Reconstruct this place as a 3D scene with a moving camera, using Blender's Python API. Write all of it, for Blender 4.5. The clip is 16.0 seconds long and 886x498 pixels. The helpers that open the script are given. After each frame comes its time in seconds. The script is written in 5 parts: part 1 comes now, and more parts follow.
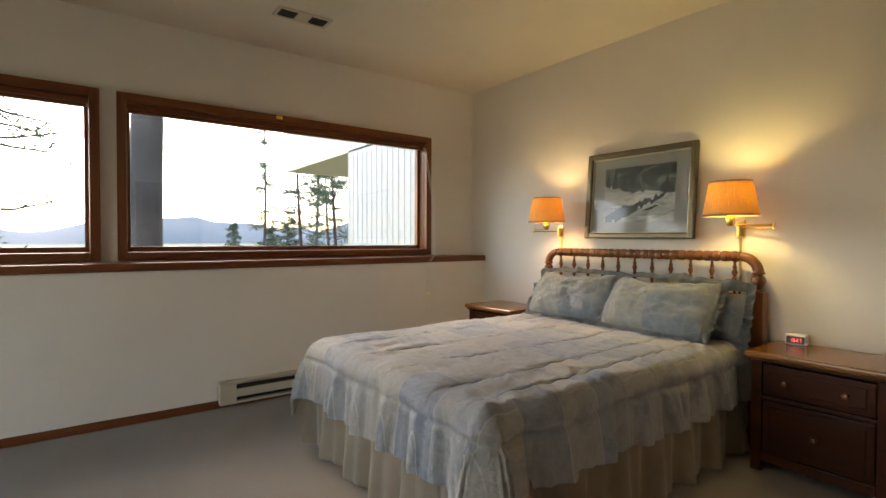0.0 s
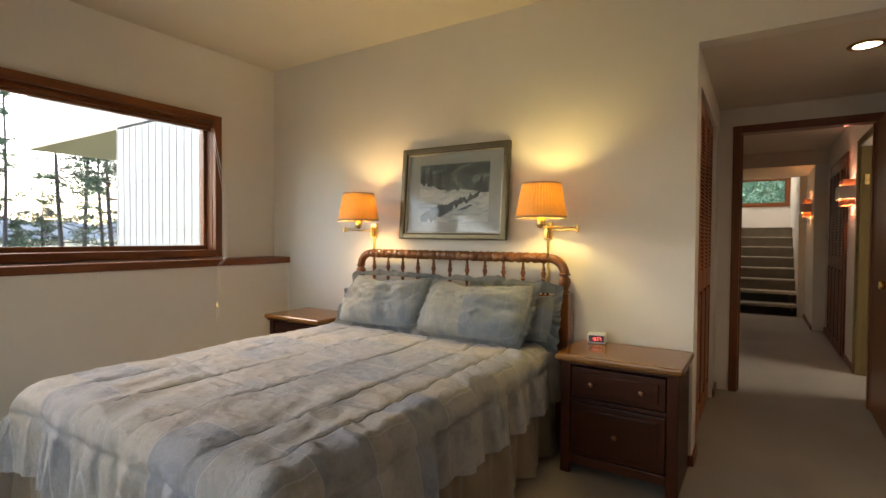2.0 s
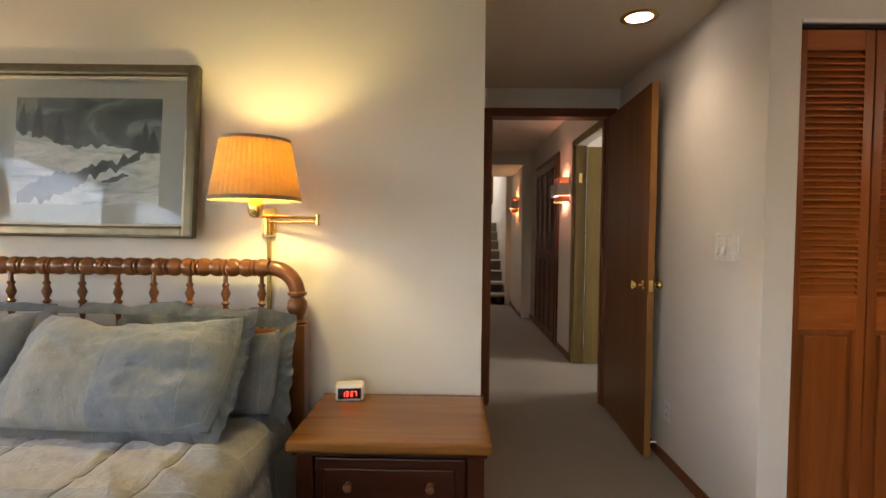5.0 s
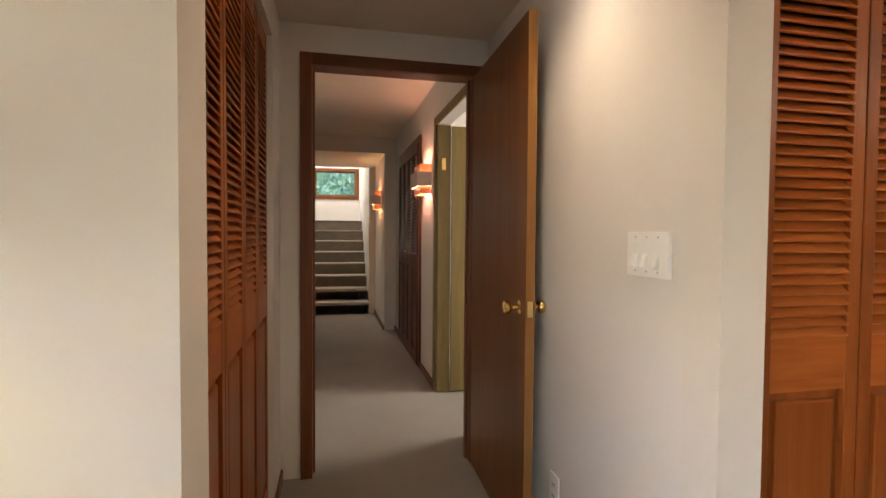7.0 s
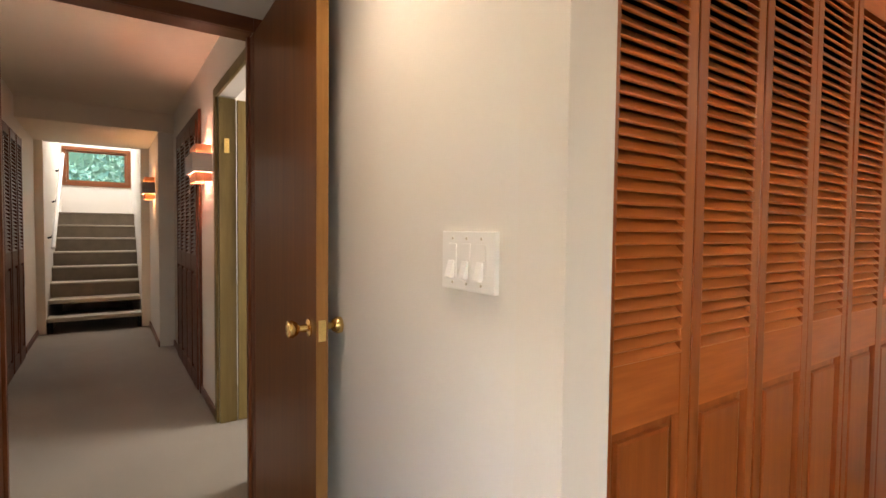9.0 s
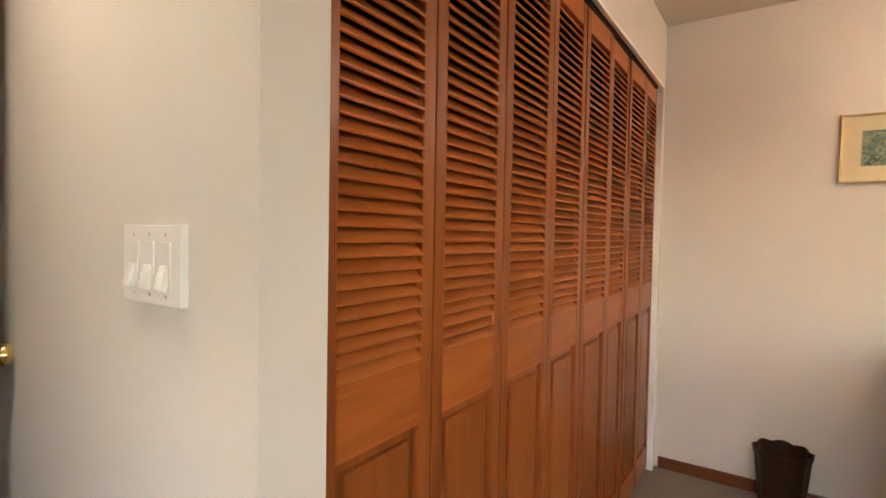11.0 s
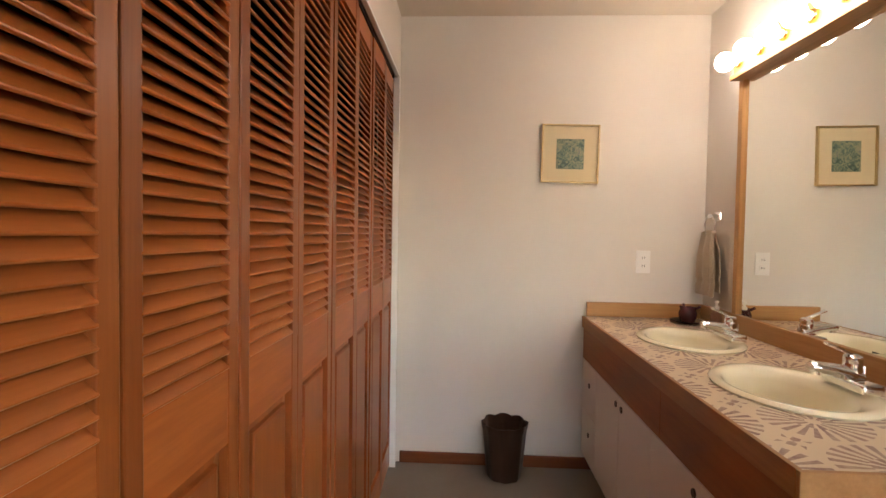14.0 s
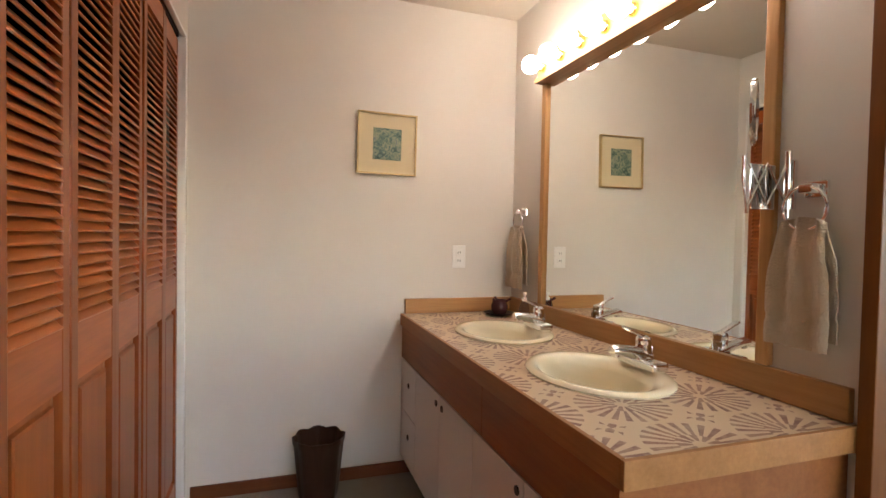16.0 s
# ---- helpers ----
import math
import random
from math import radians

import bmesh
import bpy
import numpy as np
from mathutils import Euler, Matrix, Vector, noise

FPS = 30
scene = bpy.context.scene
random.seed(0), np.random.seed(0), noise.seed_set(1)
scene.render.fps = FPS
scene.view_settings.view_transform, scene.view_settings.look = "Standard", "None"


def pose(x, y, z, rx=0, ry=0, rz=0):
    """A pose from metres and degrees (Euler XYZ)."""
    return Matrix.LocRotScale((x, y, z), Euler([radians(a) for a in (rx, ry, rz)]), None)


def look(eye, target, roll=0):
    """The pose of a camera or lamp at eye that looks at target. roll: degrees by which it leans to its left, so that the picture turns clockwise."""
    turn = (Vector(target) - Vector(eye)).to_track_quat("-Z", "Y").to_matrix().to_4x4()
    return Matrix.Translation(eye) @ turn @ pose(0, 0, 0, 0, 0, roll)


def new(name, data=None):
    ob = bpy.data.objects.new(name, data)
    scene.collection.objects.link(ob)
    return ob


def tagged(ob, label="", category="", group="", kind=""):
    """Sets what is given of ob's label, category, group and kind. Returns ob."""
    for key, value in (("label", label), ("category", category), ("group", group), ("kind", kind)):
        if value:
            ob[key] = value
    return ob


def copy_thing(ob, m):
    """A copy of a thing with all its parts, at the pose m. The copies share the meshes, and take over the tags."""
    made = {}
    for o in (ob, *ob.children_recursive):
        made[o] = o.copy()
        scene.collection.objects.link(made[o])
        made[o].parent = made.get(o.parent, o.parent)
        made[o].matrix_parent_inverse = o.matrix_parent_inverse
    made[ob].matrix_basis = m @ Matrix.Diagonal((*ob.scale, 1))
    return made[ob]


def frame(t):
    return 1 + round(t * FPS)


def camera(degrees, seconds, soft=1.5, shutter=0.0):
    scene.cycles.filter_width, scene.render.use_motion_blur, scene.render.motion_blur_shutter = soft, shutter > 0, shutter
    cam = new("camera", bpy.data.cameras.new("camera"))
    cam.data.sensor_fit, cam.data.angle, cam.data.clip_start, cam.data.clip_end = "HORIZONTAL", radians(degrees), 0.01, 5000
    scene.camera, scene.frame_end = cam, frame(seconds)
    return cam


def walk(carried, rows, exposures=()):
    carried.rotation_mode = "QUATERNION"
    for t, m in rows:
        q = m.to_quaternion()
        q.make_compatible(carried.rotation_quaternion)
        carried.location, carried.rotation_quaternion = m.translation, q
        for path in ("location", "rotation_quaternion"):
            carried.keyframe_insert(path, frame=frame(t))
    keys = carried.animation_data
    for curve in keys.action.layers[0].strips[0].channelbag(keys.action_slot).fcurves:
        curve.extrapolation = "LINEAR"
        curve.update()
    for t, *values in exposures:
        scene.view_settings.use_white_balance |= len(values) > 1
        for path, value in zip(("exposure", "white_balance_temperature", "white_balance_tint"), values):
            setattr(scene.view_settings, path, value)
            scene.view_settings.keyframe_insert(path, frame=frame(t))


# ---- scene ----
cam = camera(83.5, 16.0)
PATH = [
    (0, (0.016, -0.003, 1.181), (-1.595, 1.182, 1.144), 0.1),
    (0.5, (0.002, 0.015, 1.182), (-1.499, 1.337, 1.143), 0.2),
    (1, (-0.051, 0.047, 1.202), (-1.417, 1.508, 1.157), 0.3),
    (1.5, (-0.154, 0.184, 1.198), (-1.379, 1.764, 1.149), 0.3),
    (2, (-0.246, 0.318, 1.204), (-1.321, 2.004, 1.158), 0.4),
    (2.5, (-0.389, 0.447, 1.214), (-1.306, 2.224, 1.162), 0.4),
    (3, (-0.511, 0.571, 1.213), (-1.259, 2.425, 1.162), 0.4),
    (3.5, (-0.558, 0.751, 1.208), (-1.133, 2.666, 1.153), 0.3),
    (4, (-0.593, 0.958, 1.22), (-0.991, 2.918, 1.164), 0.4),
    (4.5, (-0.656, 1.174, 1.227), (-0.873, 3.161, 1.167), 0.5),
    (5, (-0.647, 1.367, 1.219), (-0.683, 3.366, 1.154), 0.6),
    (5.2, (-0.607, 1.473, 1.221), (-0.611, 3.472, 1.152), 0.6),
    (7.5, (-0.242, 2.529, 1.224), (0.37, 4.432, 1.161), 0.5),
    (8, (-0.198, 2.661, 1.226), (0.597, 4.496, 1.162), 0.7),
    (8.5, (-0.136, 2.691, 1.227), (0.837, 4.438, 1.168), 0.7),
    (9, (-0.076, 2.702, 1.231), (1.043, 4.357, 1.157), 0.6),
    (9.5, (-0.028, 2.71, 1.229), (1.246, 4.249, 1.156), 0.6),
    (10, (0.034, 2.685, 1.226), (1.447, 4.098, 1.155), 0.6),
    (10.2, (0.054, 2.675, 1.223), (1.522, 4.032, 1.158), 0.8),
    (12.5, (0.257, 2.832, 1.224), (2.15, 3.473, 1.159), 0.7),
    (13, (0.267, 2.855, 1.207), (2.212, 3.317, 1.152), 0.8),
    (13.5, (0.303, 2.87, 1.226), (2.282, 3.148, 1.158), 0.7),
    (14, (0.383, 2.872, 1.216), (2.38, 2.969, 1.153), 0.9),
    (14.5, (0.438, 2.871, 1.207), (2.435, 2.783, 1.145), 0.9),
    (15, (0.496, 2.851, 1.194), (2.477, 2.581, 1.135), 1.0),
    (15.5, (0.543, 2.842, 1.19), (2.491, 2.39, 1.135), 1.1),
    (16, (0.572, 2.85, 1.189), (2.47, 2.222, 1.138), 1.1),
]
EXPOSURES = [(0, 3.05, 8000, 15), (3, 3.25, 8000, 17), (5, 3.35, 7300, 18), (8, 4.1, 7200, 18), (10.2, 4.15, 7100, 16), (12.5, 4.05, 6700, 13), (16, 4.0, 6000, 10)]
walk(cam, [(t, look(e, g, r)) for t, e, g, r in PATH], EXPOSURES)

# ---- light ----
world = bpy.data.worlds.new("overcast_sky")
scene.world = world
world.use_nodes = True
wn = world.node_tree.nodes
sky = wn.new("ShaderNodeTexSky")
sky.sky_type, sky.sun_disc = "NISHITA", False
sky.sun_elevation, sky.sun_rotation = radians(38), radians(258.7)
sky.air_density, sky.dust_density, sky.ozone_density = 1.0, 1.2, 1.5
world.node_tree.links.new(sky.outputs[0], wn["Background"].inputs[0])
wn["Background"].inputs[1].default_value = 0.15


def lamp(name, kind, place, power, colour, target=None, **more):
    d = bpy.data.lights.new(name, kind)
    d.energy, d.color = power, colour
    if kind in ("POINT", "SPOT"):
        d.shadow_soft_size = more.get("size", 0.03)
    if kind == "SPOT":
        d.spot_size, d.spot_blend = radians(more["cone"]), more.get("blend", 0.5)
    if kind == "AREA":
        d.shape, d.size, d.size_y = "RECTANGLE", more["size"], more["size_y"]
    if kind == "SUN":
        d.angle = radians(more["angle"])
    ob = new(name, d)
    ob.matrix_world = look(place, target) if target else Matrix.Translation(place)
    return ob


lamp("sun", "SUN", (-10, -2, 7.97), 0.35, (0.92, 0.96, 1.0), (0, 0, 0), angle=35)
LAMP_R, LAMP_L = (-1.285, 2.97), (-2.65, 2.97)
lamp("lamp_bulb_light", "POINT", (*LAMP_R, 1.43), 1.15, (0.97, 0.83, 0.34), size=0.03)
lamp("lamp_bulb_light", "POINT", (*LAMP_L, 1.43), 1.1, (1.0, 0.78, 0.42), size=0.03)
lamp("downlight_bulb", "SPOT", (0.21, 3.72, 2.214), 2.0, (1.0, 0.86, 0.66), (0.21, 3.72, 0), cone=125, blend=1.0, size=0.05)
lamp("sconce_bulb_light", "POINT", (0.44, 6.43, 1.66), 1.1, (1.0, 0.55, 0.42), size=0.04)
lamp("sconce_bulb_light", "POINT", (0.30, 9.1, 1.66), 0.85, (1.0, 0.6, 0.3), size=0.04)
lamp("bath_window_light", "AREA", (2.36, 5.65, 1.5), 5.5, (0.92, 0.97, 1.0), (0.4, 5.6, 0.3), size=0.9, size_y=1.0)
# unseen fill lamp in the south opening, added to brighten the bed's front
lamp("south_fill_light", "AREA", (-1.8, -3.04, 1.05), 0.22, (0.78, 0.89, 1.0), (-1.8, 2.0, 0.75), size=2.1, size_y=1.9)
# hidden lamp under the stair ceiling, added to brighten the stairwell like upstairs daylight
lamp("stairwell_fill_light", "AREA", (-0.2, 11.6, 3.36), 2.8, (0.9, 0.96, 1.0), (-0.2, 11.6, 0), size=0.8, size_y=1.2)


# ---- materials ----
def nodes_of(name):
    m = bpy.data.materials.new(name)
    m.use_nodes = True
    nt = m.node_tree
    return m, nt, nt.nodes["Principled BSDF"]


def ramp(nt, fac, stops):
    r = nt.nodes.new("ShaderNodeValToRGB")
    while len(r.color_ramp.elements) < len(stops):
        r.color_ramp.elements.new(0.5)
    for el, (p, c) in zip(r.color_ramp.elements, stops):
        el.position, el.color = p, (*c, 1)
    nt.links.new(fac, r.inputs[0])
    return r.outputs[0]


def coords(nt, scale=(1, 1, 1), rot=(0, 0, 0)):
    tc = nt.nodes.new("ShaderNodeTexCoord")
    mp = nt.nodes.new("ShaderNodeMapping")
    mp.inputs["Scale"].default_value = scale
    mp.inputs["Rotation"].default_value = [radians(a) for a in rot]
    nt.links.new(tc.outputs["Object"], mp.inputs[0])
    return mp.outputs[0]


def noise_tex(nt, vec, scale, detail=4, rough=0.55, distort=0.0):
    n = nt.nodes.new("ShaderNodeTexNoise")
    n.inputs["Scale"].default_value, n.inputs["Detail"].default_value = scale, detail
    n.inputs["Roughness"].default_value, n.inputs["Distortion"].default_value = rough, distort
    nt.links.new(vec, n.inputs["Vector"])
    return n.outputs["Fac"]


def bump(nt, b, height, strength, distance=0.01):
    bp = nt.nodes.new("ShaderNodeBump")
    bp.inputs["Strength"].default_value, bp.inputs["Distance"].default_value = strength, distance
    nt.links.new(height, bp.inputs["Height"])
    nt.links.new(bp.outputs[0], b.inputs["Normal"])


def mix(nt, a, b_, fac, mode="MIX"):
    m = nt.nodes.new("ShaderNodeMix")
    m.data_type, m.blend_type = "RGBA", mode
    for sock, v in ((m.inputs["Factor"], fac), (m.inputs[6], a), (m.inputs[7], b_)):
        if isinstance(v, (int, float)):
            sock.default_value = v
        elif isinstance(v, tuple):
            sock.default_value = (*v, 1)
        else:
            nt.links.new(v, sock)
    return m.outputs[2]


def paint(name, colour, rough=0.6, grain=0.05, relief=0.15, scale=180):
    m, nt, b = nodes_of(name)
    v = coords(nt)
    lo = tuple(c * (1 - grain) for c in colour)
    hi = tuple(min(1, c * (1 + grain)) for c in colour)
    nt.links.new(ramp(nt, noise_tex(nt, v, 1.7, 5), [(0.3, lo), (0.7, hi)]), b.inputs["Base Color"])
    b.inputs["Roughness"].default_value = rough
    bump(nt, b, noise_tex(nt, v, scale, 3), relief, 0.002)
    return m


def wood(name, dark, light, rough=0.35, axis="z", grain=26, coat=0.0, gloss=0.3):
    """Long grain along the axis, with object-to-object tone changes."""
    m, nt, b = nodes_of(name)
    s = {"x": (0.06, 1, 1), "y": (1, 0.06, 1), "z": (1, 1, 0.06)}[axis]
    v = coords(nt, s)
    g1 = noise_tex(nt, v, grain, 6, 0.6, 0.6)
    g2 = noise_tex(nt, v, grain * 7, 3, 0.6)
    c1 = ramp(nt, g1, [(0.28, dark), (0.72, light)])
    c2 = ramp(nt, g2, [(0.3, (0.78, 0.74, 0.7)), (0.65, (1, 1, 1))])
    c = mix(nt, c1, c2, 0.6, "MULTIPLY")
    info = nt.nodes.new("ShaderNodeObjectInfo")
    tone = ramp(nt, info.outputs["Random"], [(0, (0.8, 0.76, 0.74)), (1, (1.0, 1.0, 1.0))])
    nt.links.new(mix(nt, c, tone, 0.8, "MULTIPLY"), b.inputs["Base Color"])
    b.inputs["Roughness"].default_value = rough
    b.inputs["Specular IOR Level"].default_value = gloss
    b.inputs["Coat Weight"].default_value = coat
    b.inputs["Coat Roughness"].default_value = 0.15
    bump(nt, b, g2, 0.08, 0.002)
    return m


def metal(name, colour, rough=0.18):
    m, nt, b = nodes_of(name)
    b.inputs["Base Color"].default_value = (*colour, 1)
    b.inputs["Metallic"].default_value = 1
    v = coords(nt)
    nt.links.new(ramp(nt, noise_tex(nt, v, 40, 4), [(0.3, (rough * 0.7,) * 3), (0.7, (rough * 1.4,) * 3)]), b.inputs["Roughness"])
    return m


def glow(name, colour, strength):
    m, nt, b = nodes_of(name)
    b.inputs["Base Color"].default_value = (0.8, 0.8, 0.8, 1)
    b.inputs["Emission Color"].default_value = (*colour, 1)
    b.inputs["Emission Strength"].default_value = strength
    return m


def glass(name, tint=(1, 1, 1), rough=0.0, low=0.04):
    """Thin clear pane: mostly see-through, with a mirror share by angle."""
    m, nt, b = nodes_of(name)
    nt.nodes.remove(b)
    tr, gl, mx, lw = (nt.nodes.new(k) for k in ("ShaderNodeBsdfTransparent", "ShaderNodeBsdfGlossy", "ShaderNodeMixShader", "ShaderNodeLayerWeight"))
    tr.inputs[0].default_value = (*tint, 1)
    gl.inputs["Roughness"].default_value = rough
    lw.inputs["Blend"].default_value = 0.5
    share = ramp(nt, lw.outputs["Facing"], [(0.0, (low,) * 3), (0.5, (low * 1.5,) * 3), (0.8, (0.25,) * 3), (1.0, (0.95,) * 3)])
    nt.links.new(share, mx.inputs[0])
    nt.links.new(tr.outputs[0], mx.inputs[1])
    nt.links.new(gl.outputs[0], mx.inputs[2])
    nt.links.new(mx.outputs[0], nt.nodes["Material Output"].inputs[0])
    return m


def carpet_mat():
    m, nt, b = nodes_of("carpet")
    v = coords(nt)
    big = ramp(nt, noise_tex(nt, v, 1.3, 5, 0.6), [(0.3, (0.20, 0.162, 0.118)), (0.7, (0.285, 0.232, 0.17))])
    fine = ramp(nt, noise_tex(nt, v, 240, 3), [(0.3, (0.68, 0.68, 0.68)), (0.7, (1, 1, 1))])
    nt.links.new(mix(nt, big, fine, 0.9, "MULTIPLY"), b.inputs["Base Color"])
    b.inputs["Roughness"].default_value = 0.95
    b.inputs["Sheen Weight"].default_value = 0.3
    bump(nt, b, noise_tex(nt, v, 190, 3), 0.7, 0.006)
    return m


def comforter_mat(name, seed=0.0, blue=(0.17, 0.215, 0.285), tan=(0.42, 0.385, 0.30), pale=(0.53, 0.54, 0.55)):
    """Woven patchwork in slate blue, sage and tan."""
    m, nt, b = nodes_of(name)
    v = coords(nt)
    br = nt.nodes.new("ShaderNodeTexBrick")
    br.inputs["Color1"].default_value, br.inputs["Color2"].default_value = (*blue, 1), (*tan, 1)
    br.inputs["Mortar"].default_value = (*pale, 1)
    br.inputs["Scale"].default_value = 1.0
    br.inputs["Brick Width"].default_value, br.inputs["Row Height"].default_value = 0.26, 0.21
    br.inputs["Mortar Size"].default_value, br.inputs["Mortar Smooth"].default_value = 0.003, 1.0
    wob = nt.nodes.new("ShaderNodeVectorMath")
    wob.operation = "ADD"
    nz = nt.nodes.new("ShaderNodeTexNoise")
    nz.inputs["Scale"].default_value = 3.5
    sc = nt.nodes.new("ShaderNodeVectorMath")
    sc.operation = "SCALE"
    sc.inputs["Scale"].default_value = 0.035
    nt.links.new(v, nz.inputs["Vector"])
    nt.links.new(nz.outputs["Color"], sc.inputs[0])
    nt.links.new(v, wob.inputs[0])
    nt.links.new(sc.outputs[0], wob.inputs[1])
    nt.links.new(wob.outputs[0], br.inputs["Vector"])
    soft = ramp(nt, noise_tex(nt, v, 6 + seed, 6, 0.7), [(0.32, blue), (0.5, pale), (0.68, tan)])
    base = mix(nt, br.outputs["Color"], soft, 0.4)
    weave = ramp(nt, noise_tex(nt, coords(nt, (1, 3, 1)), 55, 4, 0.7), [(0.35, (0.84, 0.85, 0.87)), (0.65, (1, 1, 1))])
    nt.links.new(mix(nt, base, weave, 0.8, "MULTIPLY"), b.inputs["Base Color"])
    b.inputs["Roughness"].default_value = 0.85
    b.inputs["Sheen Weight"].default_value = 0.25
    bump(nt, b, noise_tex(nt, coords(nt, (1.6, 0.8, 1)), 22, 8, 0.72, 1.2), 0.9, 0.014)
    return m


def fabric(name, colour, scale=120, relief=0.4, rough=0.9, lum=0.0):
    m, nt, b = nodes_of(name)
    v = coords(nt)
    big = ramp(nt, noise_tex(nt, v, 7, 5), [(0.3, tuple(c * 0.85 for c in colour)), (0.7, tuple(min(1, c * 1.1) for c in colour))])
    nt.links.new(big, b.inputs["Base Color"])
    b.inputs["Roughness"].default_value = rough
    b.inputs["Sheen Weight"].default_value = 0.3
    bump(nt, b, noise_tex(nt, v, scale, 4), relief, 0.004)
    return m


def shade_mat():
    """Pleated cloth shade that lets the bulb's light through."""
    m, nt, b = nodes_of("lamp_shade_cloth")
    nt.nodes.remove(b)
    di, tl, mx = (nt.nodes.new(k) for k in ("ShaderNodeBsdfDiffuse", "ShaderNodeBsdfTranslucent", "ShaderNodeMixShader"))
    v = coords(nt)
    c = ramp(nt, noise_tex(nt, v, 60, 3), [(0.3, (0.60, 0.42, 0.20)), (0.7, (0.68, 0.49, 0.25))])
    nt.links.new(c, di.inputs[0])
    tl.inputs[0].default_value = (0.52, 0.33, 0.12, 1)
    mx.inputs[0].default_value = 0.4
    nt.links.new(di.outputs[0], mx.inputs[1])
    nt.links.new(tl.outputs[0], mx.inputs[2])
    nt.links.new(mx.outputs[0], nt.nodes["Material Output"].inputs[0])
    return m


def laminate_mat():
    """Counter tiles of radiating petal rosettes, brown on cream."""
    m, nt, b = nodes_of("patterned_counter")
    v = coords(nt, (1 / 0.235, 1 / 0.235, 0))
    def vm(op, a, c=None):
        n = nt.nodes.new("ShaderNodeVectorMath")
        n.operation = op
        nt.links.new(a, n.inputs[0])
        if c is not None:
            n.inputs[1].default_value = c
        return n
    def ma(op, a, c=None, d=None):
        n = nt.nodes.new("ShaderNodeMath")
        n.operation = op
        for k, x in enumerate((a, c, d)):
            if x is None:
                continue
            if isinstance(x, (int, float)):
                n.inputs[k].default_value = x
            else:
                nt.links.new(x, n.inputs[k])
        return n.outputs[0]
    fr = vm("FRACTION", v).outputs[0]
    cen = vm("SUBTRACT", fr, (0.5, 0.5, 0)).outputs[0]
    sep = nt.nodes.new("ShaderNodeSeparateXYZ")
    nt.links.new(cen, sep.inputs[0])
    rad = vm("LENGTH", cen).outputs["Value"]
    ang = ma("ARCTAN2", sep.outputs[1], sep.outputs[0])
    petal = ma("SINE", ma("MULTIPLY", ang, 22))
    inner = ma("SINE", ma("MULTIPLY", ang, 11))
    outer_band = ma("MULTIPLY", ma("GREATER_THAN", rad, 0.2), ma("LESS_THAN", rad, 0.47))
    inner_band = ma("MULTIPLY", ma("GREATER_THAN", rad, 0.07), ma("LESS_THAN", rad, 0.2))
    corner = ma("GREATER_THAN", rad, 0.6)
    on = ma("ADD", ma("MULTIPLY", ma("GREATER_THAN", petal, 0.1), outer_band), ma("MULTIPLY", ma("GREATER_THAN", inner, -0.3), inner_band))
    on = ma("MINIMUM", ma("ADD", on, ma("MULTIPLY", corner, ma("GREATER_THAN", petal, 0.3))), 1.0)
    wear = noise_tex(nt, coords(nt), 26, 5, 0.7)
    on = ma("MULTIPLY", on, ramp(nt, wear, [(0.35, (0.55,) * 3), (0.6, (1,) * 3)]))
    brown = ramp(nt, noise_tex(nt, coords(nt), 9, 3), [(0.35, (0.18, 0.075, 0.06)), (0.65, (0.27, 0.12, 0.08))])
    nt.links.new(mix(nt, (0.66, 0.52, 0.36), brown, on), b.inputs["Base Color"])
    b.inputs["Roughness"].default_value = 0.35
    return m


def art_mat(name, stops, scale, distort, size):
    m, nt, b = nodes_of(name)
    v = coords(nt, size)
    n = noise_tex(nt, v, scale, 8, 0.65, distort)
    nt.links.new(ramp(nt, n, stops), b.inputs["Base Color"])
    b.inputs["Roughness"].default_value = 0.5
    return m


M_WALL = paint("wall_paint", (0.74, 0.69, 0.62), 0.7, 0.03, 0.12)
M_WALL_T = paint("wall_paint_textured", (0.74, 0.70, 0.64), 0.7, 0.03, 0.3, 90)
M_CEIL = paint("ceiling_paint", (0.70, 0.63, 0.52), 0.8, 0.04, 0.5, 120)
M_CARPET = carpet_mat()
M_TRIM = wood("trim_wood", (0.15, 0.046, 0.015), (0.25, 0.083, 0.028), 0.38, "y", 18)
M_TRIM_Z = wood("trim_wood_upright", (0.15, 0.046, 0.015), (0.25, 0.083, 0.028), 0.38, "z", 18)
M_TRIM_X = wood("trim_wood_cross", (0.15, 0.046, 0.015), (0.25, 0.083, 0.028), 0.38, "x", 18)
M_DOOR = wood("door_veneer", (0.15, 0.05, 0.010), (0.25, 0.092, 0.019), 0.38, "z", 9)
M_DOOREDGE = wood("door_edge", (0.26, 0.115, 0.03), (0.34, 0.16, 0.045), 0.4, "z", 14)
M_OLIVE = wood("light_casing", (0.17, 0.115, 0.035), (0.25, 0.175, 0.06), 0.45, "z", 14)
M_LOUVRE = wood("louvre_wood", (0.34, 0.082, 0.016), (0.52, 0.155, 0.036), 0.3, "x", 16)
M_STILE = wood("stile_wood", (0.23, 0.054, 0.011), (0.36, 0.102, 0.023), 0.3, "z", 16)
M_LOUVRE_Y = wood("louvre_wood_side", (0.34, 0.082, 0.016), (0.52, 0.155, 0.036), 0.3, "y", 16)
M_DARKDOOR = wood("dark_louvre_wood", (0.10, 0.028, 0.012), (0.17, 0.05, 0.02), 0.4, "z", 16)
M_CHERRY = wood("cherry", (0.13, 0.042, 0.014), (0.25, 0.095, 0.032), 0.28, "z", 14, 0.4)
M_CHERRY_X = wood("cherry_cross", (0.16, 0.052, 0.016), (0.29, 0.112, 0.036), 0.25, "x", 14, 0.5)
